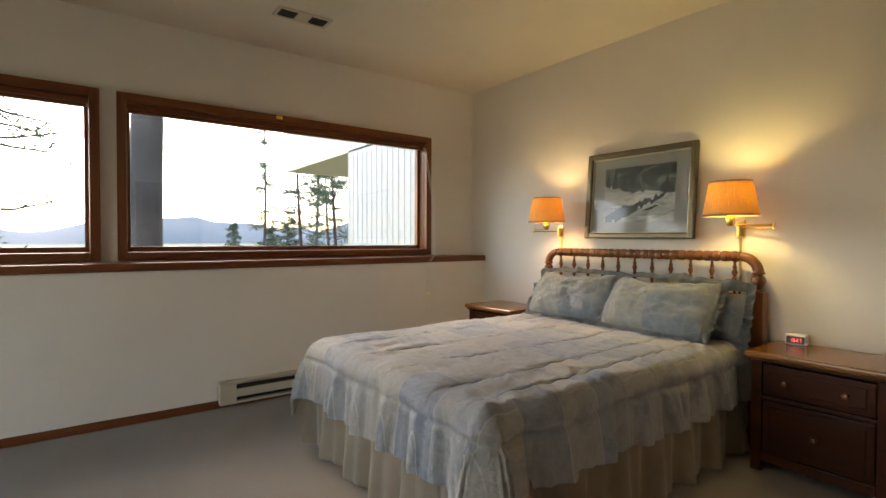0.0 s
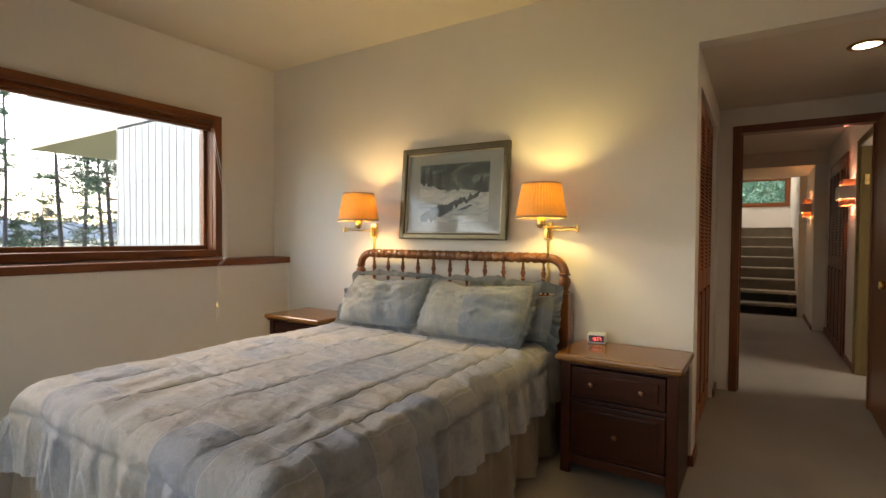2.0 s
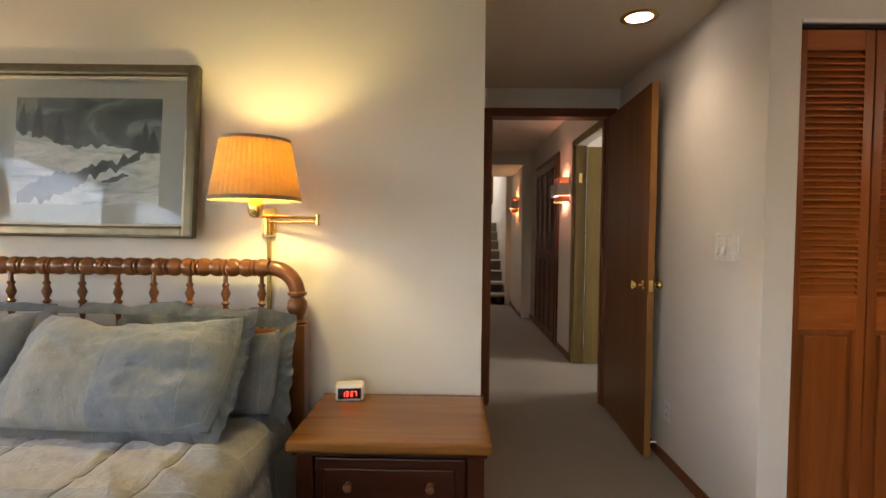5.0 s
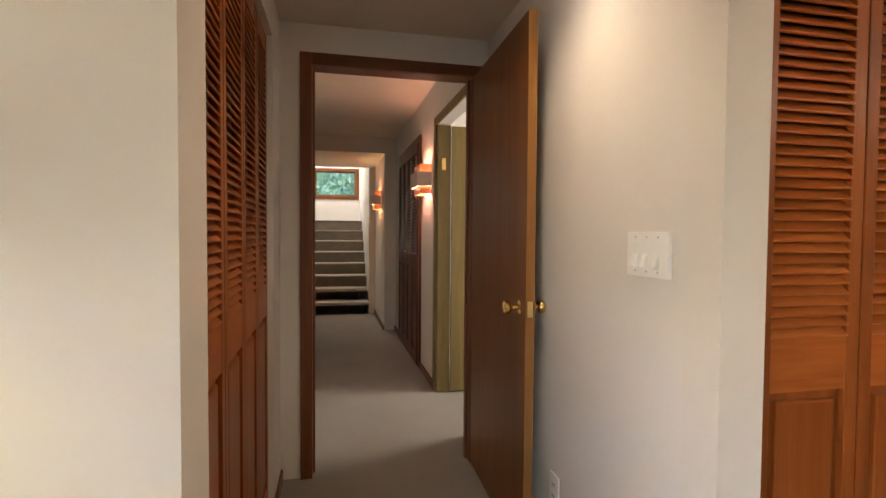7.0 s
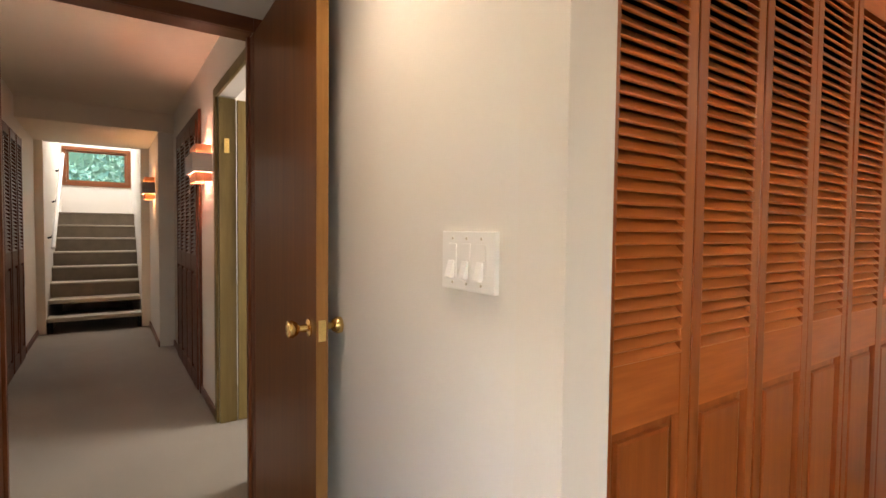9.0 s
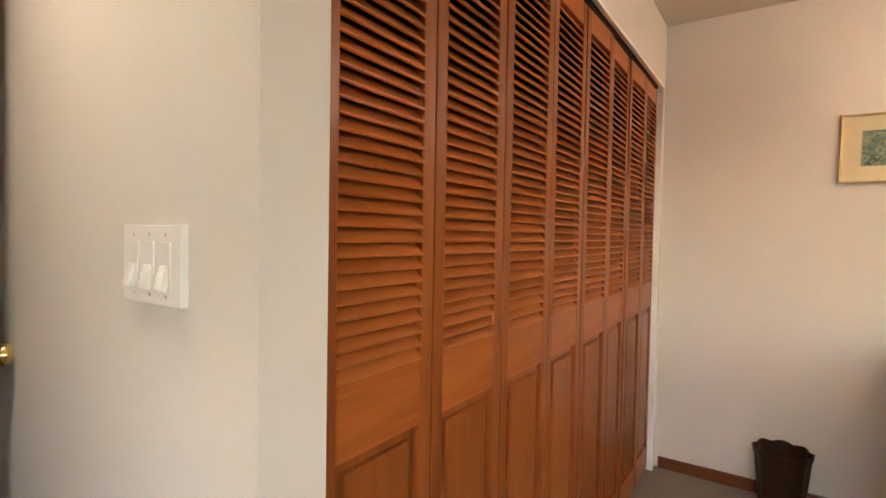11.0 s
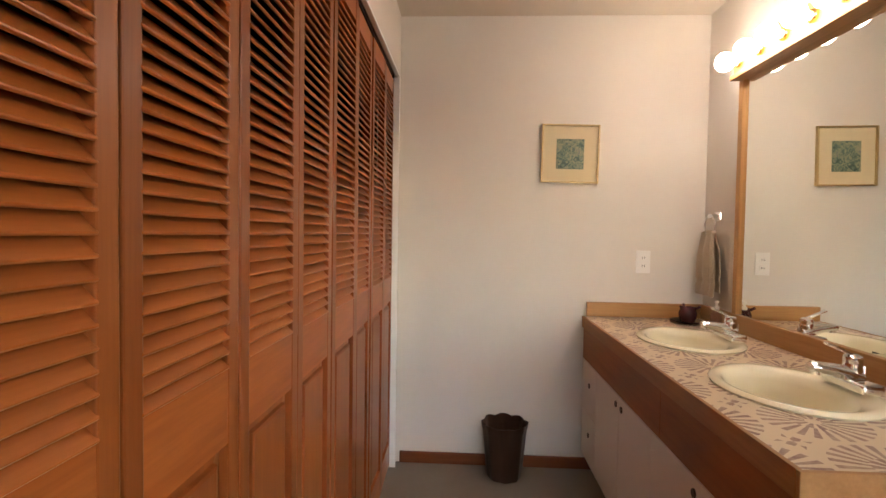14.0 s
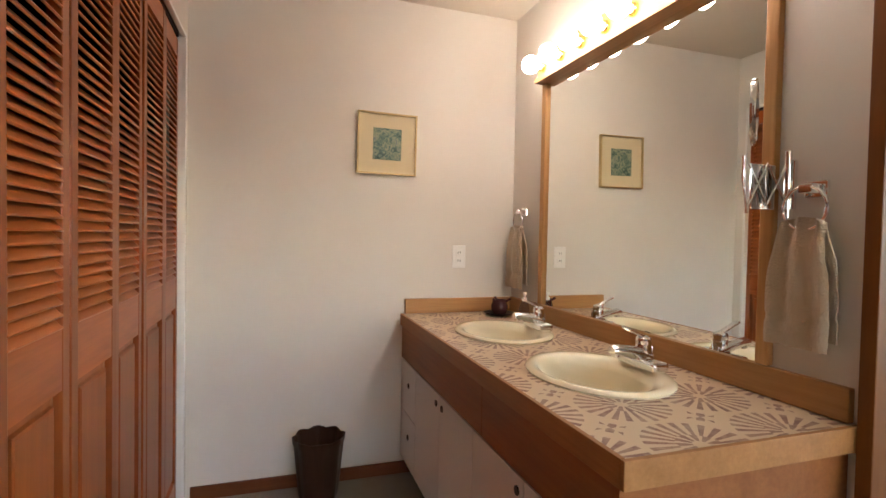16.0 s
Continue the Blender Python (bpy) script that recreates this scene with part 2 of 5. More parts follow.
M_WALNUT = wood("nightstand_wood", (0.04, 0.010, 0.0035), (0.07, 0.018, 0.006), 0.34, "x", 14, 0.0, 0.2)
M_NSTOP = wood("nightstand_top", (0.20, 0.078, 0.014), (0.33, 0.14, 0.03), 0.22, "x", 12, 0.3)
M_OAK = wood("vanity_oak", (0.42, 0.21, 0.07), (0.56, 0.31, 0.12), 0.4, "x", 14)
M_OAK_Y = wood("vanity_oak_side", (0.42, 0.21, 0.07), (0.56, 0.31, 0.12), 0.4, "y", 14)
M_OAK_Z = wood("vanity_oak_upright", (0.42, 0.21, 0.07), (0.56, 0.31, 0.12), 0.4, "z", 14)
M_APRON = wood("vanity_apron", (0.27, 0.095, 0.026), (0.38, 0.145, 0.042), 0.45, "x", 12)
M_CREAMDOOR = paint("vanity_door_paint", (0.78, 0.72, 0.66), 0.45, 0.02, 0.05)
M_EDGE = wood("counter_edge", (0.36, 0.165, 0.05), (0.48, 0.235, 0.08), 0.45, "x", 14)
M_COUNTER = laminate_mat()
M_SINK = paint("almond_enamel", (0.80, 0.72, 0.52), 0.12, 0.01, 0.0)
M_BRASS = metal("brass", (0.83, 0.58, 0.22), 0.2)
M_CHROME = metal("chrome", (0.85, 0.85, 0.86), 0.08)
# near-black: stands in for shade in closets, slots and gaps; also dark parts
M_DARK = paint("dark_part_and_shade", (0.02, 0.015, 0.012), 0.7)
M_WHITE = paint("white_plastic", (0.85, 0.83, 0.79), 0.35, 0.02, 0.02)
M_HEATER = paint("heater_enamel", (0.55, 0.49, 0.38), 0.4, 0.05, 0.05)
M_BIN = wood("bin_brown", (0.035, 0.016, 0.010), (0.06, 0.03, 0.018), 0.35, "z", 10)
M_TOWEL = fabric("towel_terry", (0.52, 0.42, 0.30), 160, 1.0)
M_SKIRT = fabric("skirt_cloth", (0.24, 0.195, 0.14), 90, 0.3)
M_COMF = comforter_mat("comforter_weave")
M_PILLOW = comforter_mat("sham_weave", 2.0, (0.15, 0.195, 0.25), (0.37, 0.34, 0.235), (0.31, 0.325, 0.32))
M_SEAM = fabric("seam_thread", (0.20, 0.21, 0.20), 200, 0.2)
M_SHADE = shade_mat()
M_STAIR = fabric("stair_carpet", (0.20, 0.16, 0.12), 190, 0.8)
M_NOSE = fabric("stair_nosing", (0.42, 0.37, 0.29), 190, 0.8)
M_PANE = glass("window_glass")
M_PICGLASS = glass("picture_glass", low=0.018)
M_BULB = glow("frosted_bulb", (1.0, 0.84, 0.70), 2.1)
M_DOWN = glow("downlight_lens", (1.0, 0.9, 0.75), 3)
M_RED = glow("red_digits", (1.0, 0.03, 0.02), 0.5)
M_BLACK = paint("black_plastic", (0.012, 0.011, 0.012), 0.2)
M_FRAME = metal("pewter_frame", (0.17, 0.145, 0.10), 0.4)
M_MAT_GREY = paint("picture_mount_grey", (0.33, 0.35, 0.34), 0.8, 0.03, 0.05)
M_MAT_CREAM = paint("picture_mount_cream", (0.68, 0.58, 0.37), 0.8, 0.03, 0.05)
M_GOLD = metal("gold_frame", (0.55, 0.41, 0.2), 0.4)
M_SCONCE = paint("sconce_plaster", (0.62, 0.52, 0.46), 0.7)
M_SIDING = paint("siding_paint", (0.31, 0.35, 0.34), 0.6, 0.04, 0.1)
M_SOFFIT = paint("soffit_paint", (0.42, 0.38, 0.27), 0.7, 0.05, 0.1)
M_BARK = paint("bark", (0.05, 0.045, 0.042), 0.9, 0.35, 1.0, 24)
M_NEEDLE = paint("needles", (0.05, 0.085, 0.045), 0.8, 0.35, 0.2)
# blue tint paints the distance haze into the hill's colour
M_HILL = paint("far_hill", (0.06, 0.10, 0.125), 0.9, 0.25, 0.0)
M_GROUND = paint("ground_earth", (0.10, 0.11, 0.06), 0.95, 0.3, 0.6, 12)
M_SOAP = paint("plum_ceramic", (0.09, 0.03, 0.035), 0.15, 0.1, 0.0)
M_ART1 = art_mat("mountain_print_far", [(0.34, (0.02, 0.032, 0.038)), (0.5, (0.07, 0.10, 0.10)), (0.62, (0.22, 0.26, 0.25)), (0.7, (0.05, 0.06, 0.06))], 5, 1.2, (1, 1, 1.6))
M_ART1B = art_mat("mountain_print_snow", [(0.3, (0.16, 0.19, 0.2)), (0.46, (0.34, 0.38, 0.38)), (0.6, (0.52, 0.54, 0.52))], 7, 1.5, (0.6, 1, 2.4))
M_ART1C = paint("print_dark_water", (0.035, 0.045, 0.05), 0.5, 0.3, 0.0)
M_ART2 = art_mat("leaf_print", [(0.32, (0.02, 0.05, 0.045)), (0.46, (0.10, 0.17, 0.13)), (0.56, (0.32, 0.34, 0.20)), (0.66, (0.08, 0.12, 0.17)), (0.8, (0.45, 0.42, 0.3))], 34, 1.6, (1, 1, 1))
m_, nt_, b_ = nodes_of("mirror_silver")
b_.inputs["Base Color"].default_value = (0.88, 0.9, 0.87, 1)
b_.inputs["Metallic"].default_value, b_.inputs["Roughness"].default_value = 1, 0.01
M_MIRROR = m_


# ---- building helpers ----
def bx(bm, x0, x1, y0, y1, z0, z1, bevel=0.0, seg=2):
    r = bmesh.ops.create_cube(bm, size=1, matrix=Matrix.Translation(((x0 + x1) / 2, (y0 + y1) / 2, (z0 + z1) / 2)) @ Matrix.Diagonal((abs(x1 - x0), abs(y1 - y0), abs(z1 - z0), 1)))
    if bevel:
        edges = list({e for v in r["verts"] for e in v.link_edges})
        bmesh.ops.bevel(bm, geom=edges, offset=bevel, segments=seg, profile=0.6, affect="EDGES")
    return bm


def box(*a, **k):
    return bx(bmesh.new(), *a, **k)


def rod(bm, a, b, r0, r1=None, seg=12):
    """A round bar from a to b."""
    a, b = Vector(a), Vector(b)
    d = b - a
    m = Matrix.Translation((a + b) / 2) @ d.to_track_quat("Z", "Y").to_matrix().to_4x4()
    bmesh.ops.create_cone(bm, cap_ends=True, segments=seg, radius1=r0, radius2=r0 if r1 is None else r1, depth=d.length, matrix=m)
    return bm


def lathe(profile, seg=20, m=None, bm=None):
    """Turned shape about z from (radius, height) pairs."""
    bm = bm or bmesh.new()
    rings = []
    for r, z in profile:
        ring = []
        for i in range(seg):
            a = 2 * math.pi * i / seg
            p = Vector((max(r, 1e-4) * math.cos(a), max(r, 1e-4) * math.sin(a), z))
            ring.append(bm.verts.new(m @ p if m else p))
        rings.append(ring)
    for a, b in zip(rings, rings[1:]):
        for i in range(seg):
            j = (i + 1) % seg
            bm.faces.new((a[i], a[j], b[j], b[i]))
    return bm


def tube(points, r, seg=10, bm=None):
    """A bent pipe through the points."""
    bm = bm or bmesh.new()
    pts = [Vector(p) for p in points]
    rings, up = [], Vector((0.013, 0.021, 1)).normalized()
    for i, p in enumerate(pts):
        d = (pts[min(i + 1, len(pts) - 1)] - pts[max(i - 1, 0)]).normalized()
        s = d.cross(up)
        if s.length < 0.05:
            s = d.cross(Vector((1, 0.02, 0)))
        s.normalize()
        u = s.cross(d)
        rr = r(i / (len(pts) - 1)) if callable(r) else r
        rings.append([bm.verts.new(p + rr * (math.cos(k) * s + math.sin(k) * u)) for k in (2 * math.pi * j / seg for j in range(seg))])
    for a, b in zip(rings, rings[1:]):
        for i in range(seg):
            j = (i + 1) % seg
            bm.faces.new((a[i], a[j], b[j], b[i]))
    bm.faces.new(rings[0][::-1])
    bm.faces.new(rings[-1])
    return bm


def link(name, bm, material, smooth=False):
    bmesh.ops.recalc_face_normals(bm, faces=bm.faces)
    me = bpy.data.meshes.new(name)
    bm.to_mesh(me)
    bm.free()
    me.materials.append(material)
    if smooth:
        me.shade_smooth()
        me.set_sharp_from_angle(angle=radians(smooth if smooth > 1 else 40))
    return new(name, me)


def part(name, bm, material, parent, label="", smooth=False):
    ob = link(name, bm, material, smooth)
    ob.parent = parent
    return tagged(ob, label) if label else ob


def thing(name, at, label, category, group=""):
    ob = new(name)
    ob.location = at
    ob.empty_display_size = 0.1
    return tagged(ob, label, category, group)


def structure(name, boxes, material, label, category, bevel=0.0):
    bm = bmesh.new()
    for b in boxes:
        bx(bm, *b, bevel=bevel)
    return tagged(link(name, bm, material), label, category, kind="structure")


# ---- shell ----
XW, XL, YH, XA, XR, XE, YM, XN = -3.885, -3.697, 3.232, -0.532, 0.512, 2.975, 1.665, 1.27
ZC, ZS, ZN, ZHALL = 2.655, 2.232, 2.335, 2.39
YD = 4.868
WT, WB = 2.11, 1.07          # window openings
structure("floor", [(-4.05, 3.1, -3.1, 9.88, -0.1, 0)], M_CARPET, "wall to wall beige cut pile carpet", "carpet")
structure("wall_west", [(-4.05, XW, -3.1, 3.342, 0, WB), (-4.05, XW, -3.1, 3.342, WT, 2.75), (-4.05, XW, -3.1, -1.75, WB, WT),
                        (-4.05, XW, 0.085, 0.232, WB, WT), (-4.05, XW, 2.665, 3.342, WB, WT)], M_WALL, "off-white painted wall with two long windows", "wall")
structure("wall_west_lower", [(XW, XL, -3.0, YH, 0, 0.975)], M_WALL, "off-white furred lower wall under the windows", "wall")
structure("wall_north", [(XW, XA, YH, 3.342, 0, 2.75), (XA, XR, YH, 3.342, ZS, 2.75), (XR, 0.625, YH, 3.342, 0, 2.75),
                         (0.625, 2.917, YH, 3.342, 2.015, 2.75), (2.917, 3.1, YH, 3.342, 0, 2.75)], M_WALL, "off-white painted headboard wall", "wall")
structure("wall_alcove_west", [(-0.63, XA, 3.342, 3.42, 0, ZS), (-0.63, XA, 4.585, YD, 0, ZS), (-0.63, XA, 3.42, 4.585, 2.055, ZS)], M_WALL, "off-white wall around a closet opening", "wall")
structure("wall_switch", [(XR, 0.625, 3.342, YD, 0, 2.3)], M_WALL_T, "lightly textured white wall with a switch plate", "wall")
structure("ceiling_alcove", [(-0.63, XR, 3.342, YD, ZS, 2.30)], M_CEIL, "lowered cream ceiling over the bedroom entry", "ceiling")
structure("wall_door", [(-1.3, -0.41, YD, 4.978, 0, 2.5), (-0.41, 0.455, YD, 4.978, 2.055, 2.5), (0.455, 0.6, YD, 4.978, 0, 2.5)], M_WALL, "off-white wall around the bedroom doorway", "wall")
# closet walls coloured near-black, so the shade behind the louvres is painted in
structure("closet_shell", [(-1.35, -1.25, 3.342, YD, 0, 2.5), (-1.25, -0.63, 3.342, YD, 2.3, 2.4), (0.625, 3.1, 3.9, 4.0, 0, 2.5), (0.625, 2.975, 3.342, 3.9, 2.2, 2.3), (2.975, 3.1, 3.342, 3.9, 0, 2.3)], M_DARK, "closet interiors in near-black that stands for their shade", "wall")
structure("ceiling", [(-4.05, XN + 0.1, -3.1, YH, ZC, 2.75)], M_CEIL, "plain cream bedroom ceiling", "ceiling")
structure("ceiling_vanity", [(XN + 0.1, XE, YM, YH, ZN, 2.42)], M_CEIL, "lowered cream ceiling over the vanity", "ceiling")
structure("wall_vanity_header", [(XN, XN + 0.1, YM, YH, ZN, ZC)], M_WALL, "off-white drop above the vanity nook", "wall")
structure("wall_mirror", [(XN, 3.1, 1.545, YM, 0, 2.75)], M_WALL, "off-white wall behind the vanity mirror", "wall")
structure("wall_end", [(XE, 3.1, YM, YH, 0, 2.75)], M_WALL, "off-white end wall of the vanity nook", "wall")
structure("wall_east", [(XN, XN + 0.1, -3.1, 1.545, 0, ZC)], M_WALL, "off-white bedroom wall", "wall")
structure("wall_south", [(XW, -2.9, -3.1, -3.0, 0, ZC), (-0.7, XN, -3.1, -3.0, 0, ZC), (-2.9, -0.7, -3.1, -3.0, 2.05, ZC)], M_WALL, "off-white bedroom wall", "wall")
# corridor
XHR, XHL, YS = 0.50, -0.75, 9.88
structure("wall_hall_east", [(XHR, 0.60, 4.978, 5.18, 0, ZHALL), (XHR, 0.60, 6.06, 8.55, 0, ZHALL), (XHR, 0.60, 5.18, 6.06, 2.05, ZHALL), (0.36, 0.60, 8.55, YS, 0, ZHALL)], M_WALL, "off-white corridor wall", "wall")
structure("wall_hall_west", [(-0.87, XHL, 4.978, YS, 0, ZHALL)], M_WALL, "off-white corridor wall", "wall")
structure("ceiling_hall", [(-0.87, 0.60, 4.978, 8.5, ZHALL, 2.5), (-0.87, 0.60, 8.5, YS, 2.2, 2.5)], M_CEIL, "plain corridor ceiling with a dropped end", "ceiling")
structure("wall_hall_end", [(-0.87, -0.67, YS, 9.98, 0, 2.5), (0.27, 0.60, YS, 9.98, 0, 2.5), (-0.67, 0.27, YS, 9.98, 2.2, 2.5)], M_WALL, "off-white piers beside the staircase", "wall")
SW0, SW1, SZ0, SZ1, YSE = -0.60, 0.20, 1.94, 2.44, 12.5
structure("wall_stair", [(-0.77, -0.67, 9.98, YSE, -0.1, 3.4), (0.27, 0.37, 9.98, YSE, -0.1, 3.4), (-0.77, 0.37, YSE, 12.6, -0.1, SZ0), (-0.77, 0.37, YSE, 12.6, SZ1, 3.4),
                         (-0.77, SW0, YSE, 12.6, SZ0, SZ1), (SW1, 0.37, YSE, 12.6, SZ0, SZ1)], M_WALL, "white stairwell walls", "wall")
structure("ceiling_stair", [(-0.77, 0.37, 9.88, 12.6, 3.4, 3.5), (-0.77, 0.37, 9.88, 9.98, 2.5, 3.4)], M_CEIL, "stairwell ceiling", "ceiling")
structure("floor_stair", [(-0.77, 0.37, 9.88, 12.6, -0.2, -0.1)], M_STAIR, "floor under the staircase", "floor")
structure("wall_bath", [(0.60, 2.5, 4.9, 5.0, 0, ZHALL), (0.60, 2.5, 6.8, 6.9, 0, ZHALL), (2.4, 2.5, 5.0, 6.8, 0, ZHALL)], M_WALL, "off-white side room walls", "wall")
structure("ceiling_bath", [(0.60, 2.5, 4.9, 6.9, ZHALL, 2.5)], M_CEIL, "side room ceiling", "ceiling")


# ---- trim ----
def trim(name, boxes, material, label, category="trim", bevel=0.004):
    return structure(name, boxes, material, label, category, bevel)


trim("window_ledge", [(XW, -3.672, -3.0, YH, 0.978, 1.03)], M_TRIM, "long stained wood ledge under the windows", "ledge", 0.006)
trim("baseboard_west", [(XL, XL + 0.014, -3.0, YH, 0, 0.055)], M_TRIM, "stained wood baseboard", "baseboard")
trim("baseboard_north", [(XL + 0.014, XA, YH - 0.014, YH, 0, 0.055), (XR, 0.622, YH - 0.014, YH, 0, 0.055)], M_TRIM_X, "stained wood baseboard", "baseboard")
trim("baseboard_switch", [(XR - 0.014, XR, YH, YD, 0, 0.055)], M_TRIM, "stained wood baseboard", "baseboard")
trim("baseboard_alcove", [(XA, XA + 0.012, YH - 0.012, 3.418, 0, 0.055), (XA, XA + 0.012, 4.6, YD, 0, 0.055)], M_TRIM, "stained wood baseboard", "baseboard")
trim("baseboard_end", [(XE - 0.014, XE, 2.2, YH - 0.02, 0, 0.06)], M_TRIM, "stained wood baseboard", "baseboard")
trim("baseboard_hall", [(XHR - 0.014, XHR, 6.14, 6.72, 0, 0.06), (XHR - 0.014, XHR, 8.12, 8.55, 0, 0.06), (0.346, 0.36, 8.54, YS, 0, 0.06), (XHL, XHL + 0.014, 4.98, 7.2, 0, 0.06), (XHL, XHL + 0.014, 8.9, YS, 0, 0.06)], M_TRIM, "stained wood baseboard", "baseboard")


def door_casing(name, x0, x1, ztop, y_face, depth, w=0.057, material=M_TRIM_Z, cross=M_TRIM_X):
    """Jambs, head and flat casings of a doorway in a wall that faces -y."""
    t = thing(name, ((x0 + x1) / 2, y_face, 0), "stained wood casing round an open doorway", "door frame")
    t["kind"] = "structure"
    c = (x0 + x1) / 2
    h = (x1 - x0) / 2
    for s in (-1, 1):
        a, b = sorted((s * h, s * (h + w)))
        part("casing", box(a, b, -0.018, -0.001, 0, ztop + w, bevel=0.003), material, t)
        a, b = sorted((s * h, s * (h + 0.026)))
        part("jamb", box(a, b, 0, depth, 0, ztop, bevel=0.002), material, t)
        a, b = sorted((s * (h - 0.012), s * h))
        part("door_stop", box(a, b, 0.045, 0.075, 0, ztop - 0.002), material, t)
    part("casing", box(-h, h, -0.018, -0.001, ztop, ztop + w, bevel=0.003), cross, t)
    part("jamb", box(-h, h, 0, depth, ztop, ztop + 0.024, bevel=0.002), cross, t)
    return t


door_casing("door_frame_1", -0.38, 0.43, 2.035, YD, 0.11)


# ---- windows on the west wall ----
def west_window(name, y0, y1, label):
    t = thing(name, (XW, (y0 + y1) / 2, 0), label, "window")
    t["kind"] = "structure"
    h = (y1 - y0) / 2
    z0, z1 = 1.04, 2.142
    o = 0.045
    part("casing", box(0, o, -h, -h + 0.055, z0, z1, bevel=0.004), M_TRIM_Z, t)
    part("casing", box(0, o, h - 0.055, h, z0, z1, bevel=0.004), M_TRIM_Z, t)
    part("casing", box(0, o + 0.003, -h + 0.055, h - 0.055, z1 - 0.055, z1, bevel=0.004), M_TRIM, t)
    part("window_sill", box(-0.12, o + 0.006, -h + 0.055, h - 0.055, z0, z0 + 0.055, bevel=0.004), M_TRIM, t)
    a, b = -h + 0.03, h - 0.03
    for ya, yb in ((a, a + 0.026), (b - 0.026, b)):
        part("frame_lining", box(-0.164, -0.002, ya, yb, WB, WT, bevel=0.002), M_TRIM_Z, t)
    part("frame_lining", box(-0.164, -0.002, a + 0.026, b - 0.026, WT - 0.026, WT, bevel=0.002), M_TRIM, t)
    # sash with its pane
    sa, sb, sz0, sz1 = a + 0.027, b - 0.027, z0 + 0.056, WT - 0.027
    w = 0.034
    part("sash_rail", box(-0.115, -0.075, sa, sb, sz0, sz0 + w, bevel=0.003), M_TRIM, t)
    part("sash_rail", box(-0.115, -0.075, sa, sb, sz1 - w * 0.9, sz1, bevel=0.003), M_TRIM, t)
    part("sash_stile", box(-0.115, -0.075, sa, sa + w * 0.7, sz0 + w, sz1 - w, bevel=0.003), M_TRIM_Z, t)
    part("sash_stile", box(-0.115, -0.075, sb - w * 0.7, sb, sz0 + w, sz1 - w, bevel=0.003), M_TRIM_Z, t)
    pane = part("pane", box(-0.098, -0.092, sa + 0.02, sb - 0.02, sz0 + 0.03, sz1 - 0.03), M_PANE, t, "clear window glass")
    pane.visible_shadow = False
    # raised blind under the head: rail and a thin stack of slats
    part("blind_rail", box(-0.062, -0.004, sa, sb, WT - 0.058, WT - 0.028, bevel=0.003), M_TRIM, t)
    part("blind_stack", box(-0.055, -0.012, sa + 0.01, sb - 0.01, WT - 0.082, WT - 0.06, bevel=0.004), M_TRIM, t, "gathered dark blind slats")
    return t


W2 = west_window("window_2", 0.207, 2.697, "wide stained wood window with a raised blind")
part("latch", box(0.046, 0.06, -0.22, -0.17, 2.105, 2.135, bevel=0.003), M_BRASS, W2, "small brass catch")
west_window("window_1", -1.78, 0.115, "stained wood window with a raised blind")
cord = thing("blind_cord", (XL + 0.012, 2.545, 0), "thin pull cord hanging from the blind to the lower wall", "cord")
part("string", tube([(-0.15, 0.06, 2.04), (0.02, 0.05, 1.5), (0.044, 0.04, 1.04), (0.004, 0.0, 0.97), (0.004, 0.0, 0.56)], 0.0018, 6), M_WHITE, cord)
part("string", tube([(-0.15, 0.075, 2.04), (0.02, 0.07, 1.5), (0.044, 0.055, 1.04), (0.004, 0.02, 0.97), (0.004, 0.018, 0.6)], 0.0018, 6), M_WHITE, cord)
part("tassel", lathe([(0.001, 0.71), (0.006, 0.70), (0.008, 0.675), (0.001, 0.67)], 10, Matrix.Translation((0.008, 0, 0))), M_BRASS, cord)


# ---- heater, vent, plates ----
def heater():
    t = thing("baseboard_heater", (XL, 0.775, 0), "beige enamel electric baseboard heater on the lower wall", "heater")
    L = 1.75
    part("back_plate", box(0.014, 0.018, 0, L, 0.03, 0.19), M_HEATER, t)
    part("top_hood", box(0.018, 0.066, 0, L, 0.168, 0.19, bevel=0.004), M_HEATER, t)
    part("front_panel", box(0.054, 0.066, 0.11, L - 0.02, 0.075, 0.132, bevel=0.004), M_HEATER, t)
    part("bottom_lip", box(0.018, 0.066, 0.11, L - 0.02, 0.03, 0.044, bevel=0.003), M_HEATER, t)
    part("end_cap", box(0.018, 0.068, 0, 0.11, 0.03, 0.168, bevel=0.004), M_HEATER, t)
    part("heating_core", box(0.02, 0.045, 0.11, L - 0.02, 0.05, 0.15), M_DARK, t, "dark heating fins")


heater()
vent = thing("ceiling_vent", (-3.2, 1.21, ZC), "metal ceiling register with dark louvred slots", "vent")
for y0, y1, x0, x1 in ((-0.18, 0.18, -0.075, -0.055), (-0.18, 0.18, 0.055, 0.075), (-0.18, -0.16, -0.055, 0.055), (0.16, 0.18, -0.055, 0.055)):
    part("frame", box(x0, x1, y0, y1, -0.012, -0.001, bevel=0.002), M_HEATER, vent)
part("backing", box(-0.055, 0.055, -0.16, 0.16, -0.004, -0.001), M_DARK, vent)
for i in range(3):
    part("damper", box(-0.05, 0.05, -0.15 + i * 0.105, -0.06 + i * 0.105, -0.011, -0.005, bevel=0.001), M_HEATER if i == 1 else M_DARK, vent)


